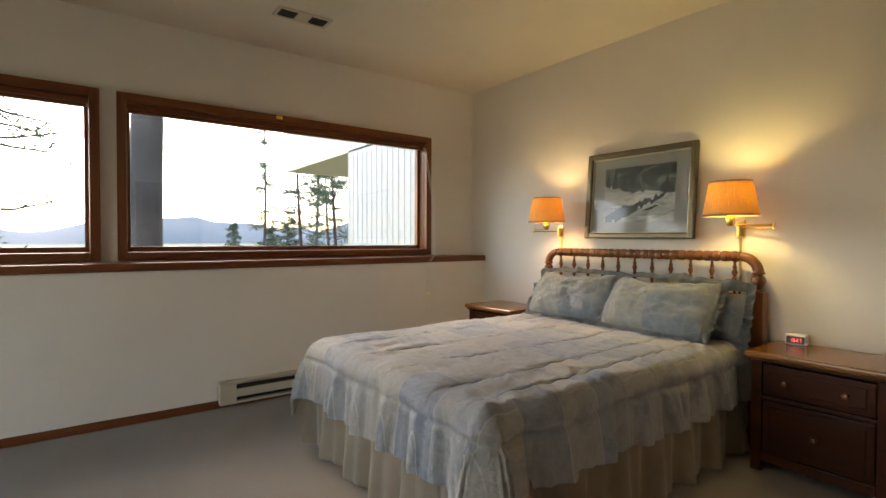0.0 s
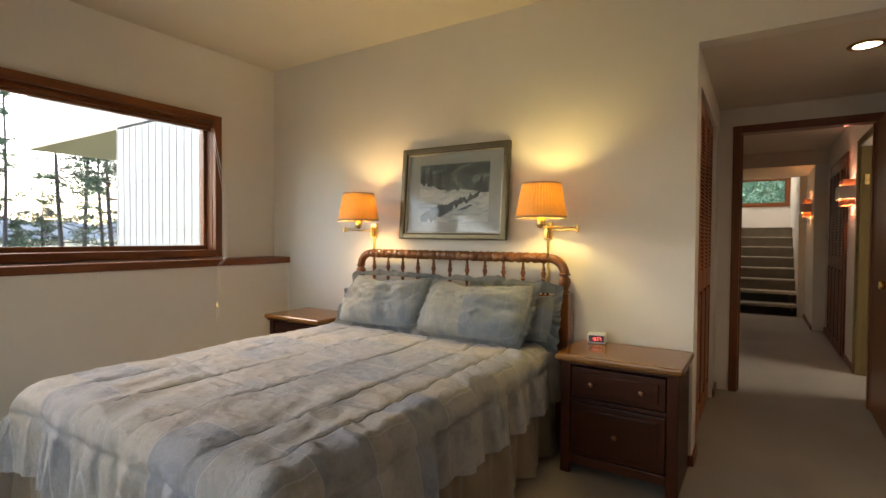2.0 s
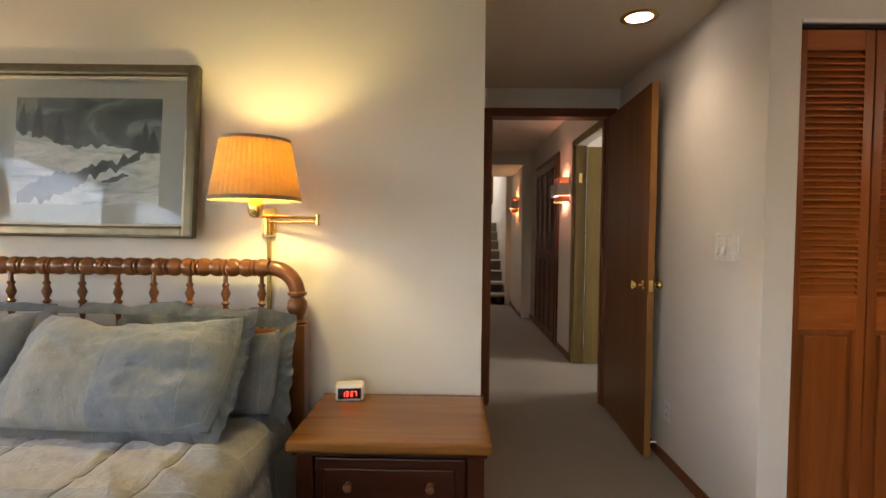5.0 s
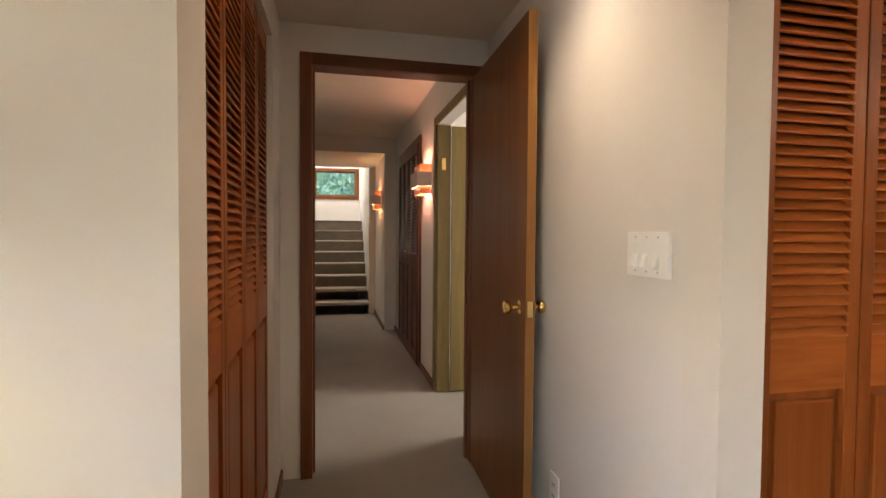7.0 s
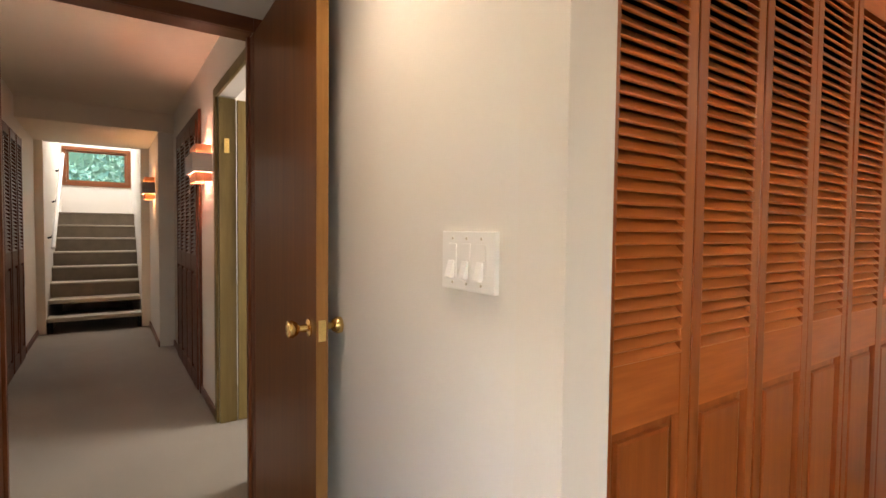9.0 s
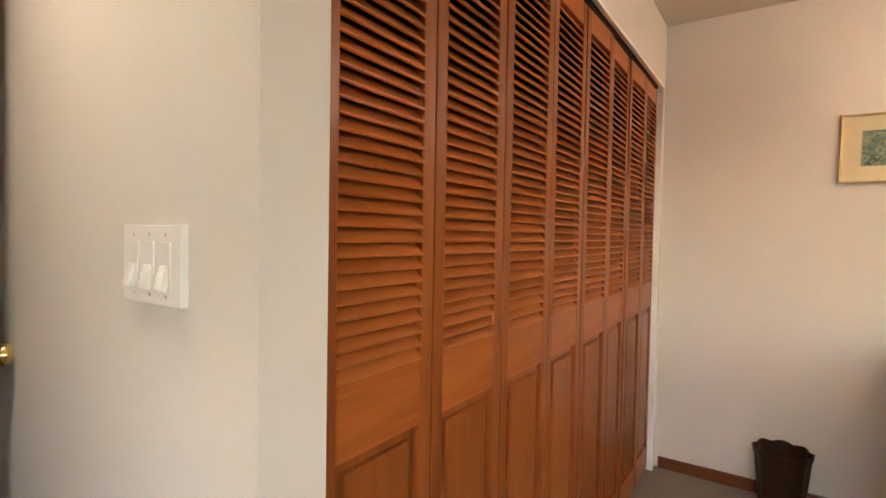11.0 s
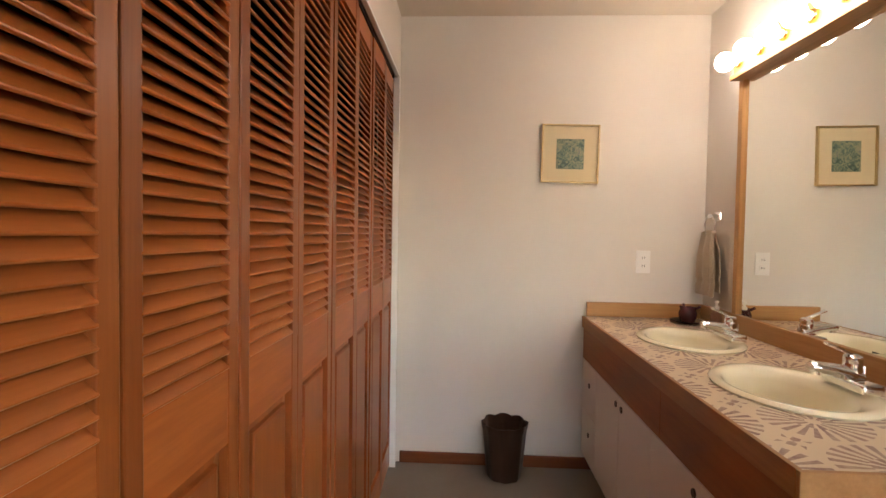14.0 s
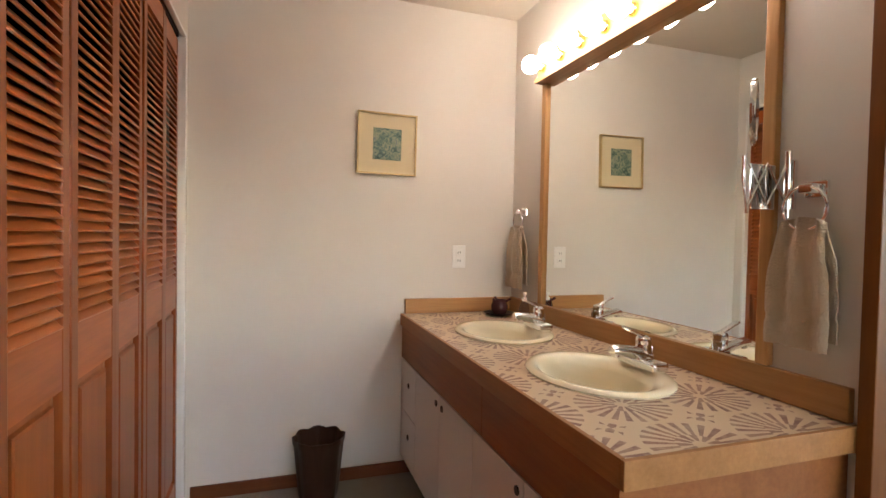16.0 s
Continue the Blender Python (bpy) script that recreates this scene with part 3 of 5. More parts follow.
def wall_plate(name, m, w, h, label, category, kind):
    """A plate in its own x-z plane that faces -y."""
    t = thing(name, (0, 0, 0), label, category)
    deep = 0.012 if kind == "switch" else 0.006
    part("plate", box(-w / 2, w / 2, -deep, 0, -h / 2, h / 2, bevel=0.002), M_WALL if kind == "blank" else M_WHITE, t)
    if kind == "switch":
        for i, x in enumerate((-0.046, 0, 0.046)):
            bm = box(-0.0085, 0.0085, -0.006, 0.006, -0.018, 0.018, bevel=0.002)
            bm.transform(Matrix.Translation((x, -0.017, -0.018)) @ Matrix.Rotation(radians(-16), 4, "X"))
            part("rocker", bm, M_WHITE, t)
            part("slot", box(x - 0.013, x + 0.013, -0.0142, -0.0121, -0.034, 0.034, bevel=0.001), M_WHITE, t)
            for z in (-0.044, 0.044):
                part("screw", rod(bmesh.new(), (x, -0.0121, z), (x, -0.0132, z), 0.003, seg=8), M_HEATER, t)
    elif kind == "outlet":
        for z in (-0.021, 0.021):
            part("socket", box(-0.016, 0.016, -0.009, -0.0062, z - 0.014, z + 0.014, bevel=0.002), M_WHITE, t)
            for x in (-0.006, 0.006):
                part("slot", box(x - 0.0012, x + 0.0012, -0.0096, -0.0089, z - 0.005, z + 0.006), M_DARK, t)
    t.matrix_world = m
    return t


wall_plate("switch_plate", pose(XR, 3.472, 1.172, 0, 0, -90), 0.168, 0.116, "white plate with three rocker switches", "switch", "switch")
wall_plate("wall_outlet", pose(XR, 4.0, 0.285, 0, 0, -90), 0.072, 0.116, "white wall outlet near the floor", "outlet", "outlet")
wall_plate("wall_outlet", pose(XE, 1.97, 1.086, 0, 0, -90), 0.072, 0.116, "ivory wall outlet above the vanity counter", "outlet", "outlet")
wall_plate("wall_outlet", pose(XL, -0.13, 0.30, 0, 0, 90), 0.075, 0.118, "painted-over blank outlet cover on the lower wall", "outlet", "blank")

dl = thing("recessed_downlight", (0.21, 3.72, ZS), "round recessed ceiling light, switched on", "light")
part("lens", lathe([(0.0005, -0.0015), (0.06, -0.0015), (0.06, -0.004), (0.0005, -0.006)], 28), M_DOWN, dl, "lit lens")
part("trim_ring", lathe([(0.062, -0.001), (0.085, -0.001), (0.086, -0.006), (0.064, -0.010), (0.060, -0.004), (0.062, -0.001)], 28), M_BRASS, dl, "thin brass-toned ring", 40)


# ---- louvred doors ----
def louvre_door(name, w, h, label, slats, rail_z=0.995, mats=(M_STILE, M_LOUVRE), group="", gap=0.004, cat="door"):
    """One bifold leaf, its left bottom corner at the origin, facing -y."""
    t = thing(name, (0, 0, 0), label, cat, group)
    st, th, z0 = 0.036, 0.028, 0.012
    ms, ml = mats
    w = w - gap
    part("stile", box(0, st, 0, th, z0, h, bevel=0.003), ms, t)
    part("stile", box(w - st, w, 0, th, z0, h, bevel=0.003), ms, t)
    part("top_rail", box(st, w - st, 0.001, th - 0.001, h - 0.075, h), ml, t)
    part("lock_rail", box(st, w - st, 0.001, th - 0.001, rail_z - 0.125, rail_z), ml, t)
    part("bottom_rail", box(st, w - st, 0.001, th - 0.001, z0, 0.13), ml, t)
    # raised lower panel: field, slope and border
    bm = bmesh.new()
    ring = [(st, 0.13, 0.016), (st + 0.022, 0.152, 0.014), (st + 0.024, 0.154, 0.006), (st + 0.03, 0.16, 0.004)]
    loops = []
    for a, z, y in ring:
        zz = rail_z - 0.125 + 0.13 - z
        loops.append([bm.verts.new(p) for p in ((a, y, z), (w - a, y, z), (w - a, y, zz), (a, y, zz))])
    for p, q in zip(loops, loops[1:]):
        for i in range(4):
            bm.faces.new((p[i], p[(i + 1) % 4], q[(i + 1) % 4], q[i]))
    bm.faces.new(loops[-1])
    part("panel", bm, ms, t)
    part("panel_back", box(st, w - st, 0.018, 0.022, 0.13, rail_z - 0.125), ms, t)
    pitch = (h - 0.075 - rail_z) / slats
    me = None
    for i in range(slats):
        z = rail_z + pitch * (i + 0.5)
        if me is None:
            bm = box(st - 0.004, w - st + 0.004, -0.0202, 0.0202, -0.003, 0.003, bevel=0.0015, seg=1)
            bm.transform(Matrix.Rotation(radians(46), 4, "X"))
            ob = part("slat", bm, ml, t)
            me = ob.data
        else:
            ob = new("slat", me)
            ob.parent = t
        ob.location = (0, th / 2, z)
    return t


W = 0.2862
leaf = louvre_door("closet_door", W, 1.985, "cherry-toned louvred bifold closet leaf", 38, group="wide closet's louvred leaves")
leaf.matrix_world = pose(0.627, 3.252, 0)
FOLD = (0, 0.4, -0.4, 0.5, -1.6, 1.5, -1.2, 1.3)
for i in range(1, 8):
    copy_thing(leaf, pose(0.627 + i * W, 3.252, 0, 0, 0, FOLD[i] * 0.6))
tr = thing("closet_track", (1.77, YH, 2.0), "white metal bifold track with a dark slot", "track")
tr["kind"] = "structure"
part("lip", box(-1.145, 1.147, -0.006, 0.012, 0.0, 0.0145, bevel=0.002), M_WHITE, tr)
part("channel", box(-1.14, 1.12, 0.02, 0.06, -0.008, 0.014), M_DARK, tr)
part("side_lip", box(1.132, 1.147, -0.006, 0.1, -2.0, -0.0005, bevel=0.002), M_WHITE, tr)
part("side_strip", box(-1.145, -1.142, 0.012, 0.1, -2.0, -0.001), M_TRIM_Z, tr)

sleaf = louvre_door("closet_door", 0.2915, 2.045, "cherry-toned louvred bifold leaf beside the entry", 38, mats=(M_STILE, M_LOUVRE_Y), group="entry closet's louvred leaves")
# seen from the alcove these face +x
for i in range(4):
    m = pose(XA - 0.024, 3.42 + i * 0.2915, 0, 0, 0, 90)
    if i == 0:
        sleaf.matrix_world = m
    else:
        copy_thing(sleaf, m)

hleaf = louvre_door("hall_louvre_door", 0.31, 2.03, "dark stained louvred corridor closet leaf", 30, rail_z=1.02, mats=(M_DARKDOOR, M_DARKDOOR), group="corridor closet leaves")
hleaf.matrix_world = pose(XHR - 0.03, 8.03, 0, 0, 0, -90)
for i in range(1, 4):
    copy_thing(hleaf, pose(XHR - 0.03, 8.03 - i * 0.31, 0, 0, 0, -90))
for i in range(4):
    copy_thing(hleaf, pose(XHL + 0.03, 7.3 + i * 0.36, 0, 0, 0, 90))
trim("trim_hall_closet", [(XHR - 0.02, XHR - 0.001, 6.72, 6.788, 0, 2.1), (XHR - 0.02, XHR - 0.001, 8.032, 8.1, 0, 2.1), (XHR - 0.02, XHR - 0.001, 6.788, 8.032, 2.04, 2.1)], M_DARKDOOR, "dark casing round the corridor closet", "trim")


# ---- bedroom door ----
def slab_door():
    t = thing("bedroom_door", (0.447, 4.845, 0), "flat stained veneer door standing wide open", "door")
    L = 0.805
    part("leaf", box(-0.017, 0.017, -L + 0.004, 0, 0.012, 2.03, bevel=0.0015), M_DOOR, t)
    part("edge_band", box(-0.017, 0.017, -L, -L + 0.0035, 0.012, 2.03), M_DOOREDGE, t, "paler edge band")
    for s in (-1, 1):
        k = part("knob", lathe([(0.026, 0.0), (0.026, 0.004), (0.012, 0.008), (0.010, 0.03), (0.018, 0.036), (0.026, 0.05), (0.024, 0.062), (0.012, 0.066), (0.0005, 0.066)],
                               20, Matrix.Translation((s * 0.017, -L + 0.065, 0.945)) @ Matrix.Rotation(radians(90 * s), 4, "Y")), M_BRASS, t, "polished brass knob", 50)
    part("latch_plate", box(-0.011, 0.011, -L - 0.001, -L - 0.0002, 0.915, 0.975), M_BRASS, t)
    for z in (0.25, 1.05, 1.82):
        part("hinge", rod(bmesh.new(), (0.02, -0.01, z - 0.045), (0.02, -0.01, z + 0.045), 0.006), M_BRASS, t)
    t.rotation_euler = (0, 0, radians(-1.8))


slab_door()
stop = thing("door_stop", (XR - 0.014, 4.1, 0.075), "small spring door stop on the baseboard", "door stop")
part("spring", tube([(-0.001, 0, 0), (-0.03, 0, 0.0), (-0.05, 0, 0)], 0.005, 8), M_WHITE, stop)

# doorway to the side room in the corridor, its far jamb and the ajar door in view
jamb = thing("door_frame_2", (XHR, 6.06, 0), "light wood casing of a side doorway", "door frame")
jamb["kind"] = "structure"
part("casing", box(-0.018, -0.001, 0.0, 0.06, 0, 2.1, bevel=0.003), M_OLIVE, jamb)
part("casing", box(-0.018, -0.001, -0.94, -0.88, 0, 2.1, bevel=0.003), M_OLIVE, jamb)
part("casing", box(-0.018, -0.001, -0.88, 0.0, 2.04, 2.1, bevel=0.003), M_OLIVE, jamb)
part("jamb", box(0.0, 0.1, -0.022, -0.001, 0, 2.04), M_OLIVE, jamb)
part("jamb", box(0.0, 0.1, -0.879, -0.858, 0, 2.04), M_OLIVE, jamb)
part("hinge", box(0.03, 0.06, -0.028, -0.0225, 1.7, 1.79), M_BRASS, jamb)
sd = thing("side_room_door", (0.585, 6.03, 0), "pale wood side room door swung inward", "door")
part("leaf", box(0.02, 0.78, -0.017, 0.017, 0.012, 2.03, bevel=0.002), M_OLIVE, sd)


# ---- corridor sconces and stairs ----
def sconce_open(name, x, y):
    """Open-topped band with a copper lining above and below."""
    t = thing(name, (x, y, 1.66), "boxy plaster wall sconce glowing above and below", "sconce", "corridor sconces")
    for a in ((-0.12, -0.108, -0.17, 0.17, -0.06, 0.06), (-0.108, -0.001, -0.17, -0.158, -0.06, 0.06), (-0.108, -0.001, 0.158, 0.17, -0.06, 0.06)):
        part("band", box(*a, bevel=0.002), M_SCONCE, t)
    for z in (-0.12, 0.06):
        for a in ((-0.095, -0.089, -0.14, 0.14), (-0.089, -0.001, -0.14, -0.134), (-0.089, -0.001, 0.134, 0.14)):
            part("copper_liner", box(*a, z, z + 0.06), M_SCONCEGLOW, t)
    part("bracket", box(-0.108, -0.001, -0.02, 0.02, -0.004, 0.004), M_SCONCE, t)
    return t


M_SCONCEGLOW = paint("copper_liner", (0.85, 0.34, 0.17), 0.5)
sconce_open("wall_sconce", XHR, 6.43)
sconce_open("wall_sconce", 0.36, 9.1)

st = thing("staircase", (-0.2, YS, 0), "carpeted straight stairs with pale worn nosings", "stairs")
for k in range(8):
    y0 = 0.02 + k * 0.25
    z = 0.18 * (k + 1)
    if k < 2:
        part("tread", box(-0.465, 0.465, y0 - 0.03, y0 + 0.25, z - 0.05, z, bevel=0.012), M_NOSE, st)
    else:
        part("riser", box(-0.465, 0.465, y0, y0 + 0.249, z - 0.18, z - 0.022), M_STAIR, st)
        part("tread", box(-0.465, 0.465, y0 - 0.02, y0 + 0.249, z - 0.021, z, bevel=0.008), M_NOSE if k < 7 else M_STAIR, st)
part("landing", box(-0.465, 0.465, 2.02, 2.61, 1.26, 1.435), M_STAIR, st)
part("stringer", box(-0.469, -0.44, 0.08, 0.5, -0.09, 0.12), M_DARK, st)
part("stringer", box(0.44, 0.469, 0.08, 0.5, -0.09, 0.12), M_DARK, st)
rail = thing("handrail", (-0.66, YS, 0), "white stair handrail on dark brackets", "handrail")
part("rail", tube([(0.06, 0.1, 0.98), (0.06, 1.9, 2.28)], 0.022, 10), M_WHITE, rail)
for s in (0.15, 0.5, 0.85):
    y, z = 0.1 + 1.8 * s, 0.98 + 1.3 * s
    part("bracket", tube([(-0.009, y, z - 0.08), (0.03, y, z - 0.07), (0.06, y, z - 0.02)], 0.012, 8), M_DARK, rail)

sw = thing("window_3", ((SW0 + SW1) / 2, YSE, (SZ0 + SZ1) / 2), "small stained wood window above the stair landing", "window")
sw["kind"] = "structure"
hw, hh = (SW1 - SW0) / 2, (SZ1 - SZ0) / 2
for a in ((-hw - 0.055, hw + 0.055, hh, hh + 0.055), (-hw - 0.055, hw + 0.055, -hh - 0.06, -hh), (-hw - 0.055, -hw, -hh, hh), (hw, hw + 0.055, -hh, hh)):
    part("casing", box(a[0], a[1], -0.02, -0.001, a[2], a[3], bevel=0.003), M_TRIM_X, sw)
for a in ((-hw, hw, hh - 0.03, hh), (-hw, hw, -hh, -hh + 0.03), (-hw, -hw + 0.03, -hh + 0.03, hh - 0.03), (hw - 0.03, hw, -hh + 0.03, hh - 0.03)):
    part("sash", box(a[0], a[1], 0.02, 0.06, a[2], a[3], bevel=0.002), M_TRIM_X, sw)
p = part("pane", box(-hw + 0.02, hw - 0.02, 0.038, 0.043, -hh + 0.02, hh - 0.02), M_PANE, sw)
p.visible_shadow = False


# ---- bed ----
def smooth01(x):
    x = max(0.0, min(1.0, x))
    return x * x * (3 - 2 * x)


BX0, BX1, BY0, BY1, BZ = -2.755, -1.235, 1.10, 3.08, 0.605
bed = thing("bed", (-1.995, 3.15, 0), "queen bed with a turned cherry spool headboard", "bed")
HX, RZ, RR = 0.79, 1.085, 0.03
for s in (-1, 1):
    part("bed_post", box(s * HX - 0.036, s * HX + 0.036, -0.036, 0.036, 0.0, 0.885, bevel=0.005), M_CHERRY, bed)
    part("post_turning", lathe([(0.03, 0.885), (0.036, 0.892), (0.022, 0.902), (0.026, 0.912), (0.037, 0.94), (0.035, 0.965), (0.022, 0.982), (0.034, 0.99), (0.034, 0.998), (0.026, 1.004), (0.026, 1.012)], 20,
                               Matrix.Translation((s * HX, 0, 0))), M_CHERRY, bed, "", 50)
    arc = [(s * (HX - 0.095 + 0.095 * math.sin(a)), 0, 0.99 + 0.095 * math.cos(a)) for a in np.linspace(math.pi / 2, 0, 10)]
    part("corner_bend", tube([(s * HX, 0, 1.0)] + arc[1:], 0.028, 14), M_CHERRY, bed, "", 50)
prof, x = [], -(HX - 0.1)
unit = 0.106
n = int(round(2 * (HX - 0.1) / unit))
unit = 2 * (HX - 0.1) / n
for k in range(n):
    a = -(HX - 0.1) + k * unit
    for f, r in ((0.0, 0.024), (0.06, 0.031), (0.2, 0.034), (0.36, 0.031), (0.4, 0.024), (0.44, 0.03), (0.5, 0.031), (0.54, 0.024), (0.58, 0.03), (0.68, 0.034), (0.84, 0.032), (0.94, 0.026)):
        prof.append((r, a + f * unit))
prof.append((0.028, HX - 0.1))
part("top_rail", lathe(prof, 18, Matrix.Translation((0, 0, RZ)) @ Matrix.Rotation(radians(90), 4, "Y")), M_CHERRY_X, bed, "spool-turned top rail", 40)
sp = None
for k in range(11):
    xx = -0.66 + k * 0.132
    if sp is None:
        ob = part("spindle", lathe([(0.008, 0.86), (0.008, 0.90), (0.015, 0.925), (0.008, 0.945), (0.016, 0.955), (0.008, 0.965), (0.017, 0.99), (0.009, 1.012), (0.014, 1.022), (0.008, 1.03), (0.008, 1.062)], 12), M_CHERRY, bed, "", 50)
        sp = ob.data
    else:
        ob = new("spindle", sp)
        ob.parent = bed
    ob.location = (xx, 0, 0)
part("lower_rail", box(-HX + 0.037, HX - 0.037, -0.014, 0.014, 0.46, 0.865, bevel=0.006), M_CHERRY_X, bed)
part("box_spring", box(-0.75, 0.75, -2.02, -0.05, 0.17, 0.37, bevel=0.03), M_SKIRT, bed)
part("mattress", box(-0.75, 0.75, -2.02, -0.05, 0.372, 0.572, bevel=0.05), M_SKIRT, bed)
for s in (-1, 1):
    for y in (-1.9, -0.3):
        part("frame_leg", box(s * 0.65 - 0.02, s * 0.65 + 0.02, y - 0.02, y + 0.02, 0, 0.17), M_DARK, bed)


def drape(over, hang, rx):
    """How far out and down a cloth goes that runs 'over' past an edge."""
    if over <= 0:
        return 0.0, 0.0
    arc = rx * math.pi / 2
    if over < arc:
        a = over / rx
        return rx * math.sin(a), rx * (1 - math.cos(a))
    return rx + 0.10 * (over - arc), rx + 0.985 * (over - arc)


def comforter():
    bm = bmesh.new()
    hang, rx = 0.36, 0.085
    x0, x1, y0, y1 = BX0 + 0.05, BX1 - 0.05, BY0 + 0.05, BY1 - 0.02
    NS, NT = 270, 270
    ss = np.linspace(x0 - hang, x1 + hang, NS)
    ts = np.linspace(y0 - hang - 0.02, y1, NT)
    grid = []
    seams_x = (-2.52, -2.2, -1.88, -1.56, -1.36)
    for t in ts:
        row = []
        for s in ss:
            dx = max(x0 - s, s - x1, 0.0)
            dy = max(y0 - t, 0.0)
            sx = -1 if s < x0 else 1
            p = 2.15
            d = (dx ** p + dy ** p) ** (1 / p) if dx > 0 and dy > 0 else max(dx, dy)
            out, down = drape(d, hang, rx)
            if d > 0:
                ux, uy = dx / max(dx + dy, 1e-6), dy / max(dx + dy, 1e-6)
                k = math.hypot(ux, uy)
                ux, uy = ux / k, uy / k
                if dx > 0 and dy > 0:
                    out *= 1.0 + 0.7 * min(1, 4 * ux * uy) * smooth01(d / 0.3)
            else:
                ux = uy = 0
            px = min(max(s, x0), x1) + sx * ux * out
            py = max(t, y0) - uy * out
            # hanging folds
            f = smooth01(down / 0.25)
            along = t * ux * ux + s * uy * uy if d > 0 else s
            calm = 1 - 3.6 * ux * ux * uy * uy
            fold = f * max(calm, 0.0) ** 2 * (0.020 * math.sin(along * 23 + 2 * noise.noise((along * 2, 0.3, 0))) + 0.010 * math.sin(along * 51 + 1.7) + 0.003 * math.sin(along * 118 + 5 * noise.noise((along * 5, d * 4, 0))))
            px += sx * ux * fold
            py -= uy * fold
            z = BZ - down
            # padded top, shallow channels and rumples
            top = 1 - f
            puff = 0.009 * noise.noise((s * 3.1, t * 2.4, 4)) + 0.005 * noise.noise((s * 9, t * 6, 1)) + 0.004 * noise.noise((s * 17, t * 26, 2))
            gather = 0.005 * math.sin(36 * (s + 0.25 * t) + 3 * noise.noise((s * 3, t * 3, 7))) * smooth01(1 - abs(t - 1.35) / 0.5)
            gather += 0.004 * math.sin(44 * (t + 0.3 * s) + 3 * noise.noise((s * 3, t * 3, 9))) * smooth01(1 - abs(s - x1 + 0.05) / 0.3)
            ch = 0
            for c in seams_x:
                ch += math.exp(-((s - c - 0.02 * math.sin(t * 2 + c * 5)) / 0.009) ** 2)
            ch += math.exp(-((t - 1.62 - 0.05 * math.sin(s * 4)) / 0.014) ** 2) * 0.9
            crease = (1 - abs(noise.noise((s * 7 + 2 * noise.noise((s * 2, t * 2, 5)), t * 4, 8)))) ** 7
            crease2 = (1 - abs(noise.noise((s * 5 + 9, t * 11, 3)))) ** 9
            z += top * (puff + gather + 0.004 * crease + 0.004 * crease2 - 0.007 * min(ch, 1)) + (1 - top) * (0.006 * noise.noise((s * 14, t * 14, 3)))
            if d > 0:
                for h in (0.16,):
                    groove = math.exp(-((d - h) / 0.012) ** 2) * 0.012
                    px -= sx * ux * groove
                    py += uy * groove
            if f > 0:
                z += 0.006 * f * calm * math.sin(along * 7 + 1.0)
            row.append(bm.verts.new((px + 1.995, py - 2.1, z)))
        grid.append(row)
    for j in range(NT - 1):
        for i in range(NS - 1):
            bm.faces.new((grid[j][i], grid[j][i + 1], grid[j + 1][i + 1], grid[j + 1][i]))
    cords = []
    for c in seams_x:
        line = []
        for j in range(0, NT, 3):
            if ts[j] > y0 - 0.02:
                i = int(round((c + 0.02 * math.sin(ts[j] * 2 + c * 5) - ss[0]) / (ss[1] - ss[0])))
                line.append(grid[j][i].co + Vector((0, 0, 0.001)))
        cords.append(line)
    bmesh.ops.recalc_face_normals(bm, faces=bm.faces)
    bmesh.ops.solidify(bm, geom=bm.faces[:], thickness=0.012)
    t = thing("comforter", (-1.995, 2.1, 0), "slate blue and tan patchwork comforter draped over the bed", "comforter")
    part("cover", bm, M_COMF, t, "", 80)
    for line in cords:
        part("seam", tube(line, 0.0028, 6), M_SEAM, t)
    part("hem_cord", tube([(x0 - 0.11 + 1.995, y, 0.298 + 0.012 * math.sin((y + 2.1) * 9 + 1)) for y in np.linspace(y0 - 2.0, y1 - 2.1, 40)], 0.004, 6), M_SEAM, t)


comforter()


def skirt_side(a, b, n, seed):
    """A pleated strip from a to b that reaches the floor."""
    bm = bmesh.new()
    a, b = Vector(a), Vector(b)
    d = (b - a)
    nrm = Vector((d.y, -d.x)).normalized()
    rows = []
    for k in range(9):
        z = 0.36 - 0.352 * k / 8
        amp = 0.006 + 0.022 * k / 8
        row = []
        for i in range(n):
            u = i / (n - 1)
            L = u * d.length
            w = amp * (math.sin(L * 22 + seed + 2.5 * noise.noise((L * 1.5, seed, 0))) + 0.5 * math.sin(L * 47 + seed))
            p = a + d * u + nrm * (w + 0.015 * k / 8)
            row.append(bm.verts.new((p.x, p.y, z)))
        rows.append(row)
    for p, q in zip(rows, rows[1:]):
        for i in range(n - 1):
            bm.faces.new((p[i], p[i + 1], q[i + 1], q[i]))
    bmesh.ops.recalc_face_normals(bm, faces=bm.faces)
    bmesh.ops.solidify(bm, geom=bm.faces[:], thickness=0.004)
    return bm


skirt = thing("bed_skirt", (0, 0, 0), "tan gathered bed skirt reaching the carpet", "bed skirt")
part("side", skirt_side((-2.765, 3.0), (-2.765, 1.09), 150, 0.3), M_SKIRT, skirt, "", 80)
part("front", skirt_side((-2.765, 1.085), (-1.225, 1.085), 130, 1.9), M_SKIRT, skirt, "", 80)
part("side", skirt_side((-1.225, 1.09), (-1.225, 3.0), 150, 4.1), M_SKIRT, skirt, "", 80)


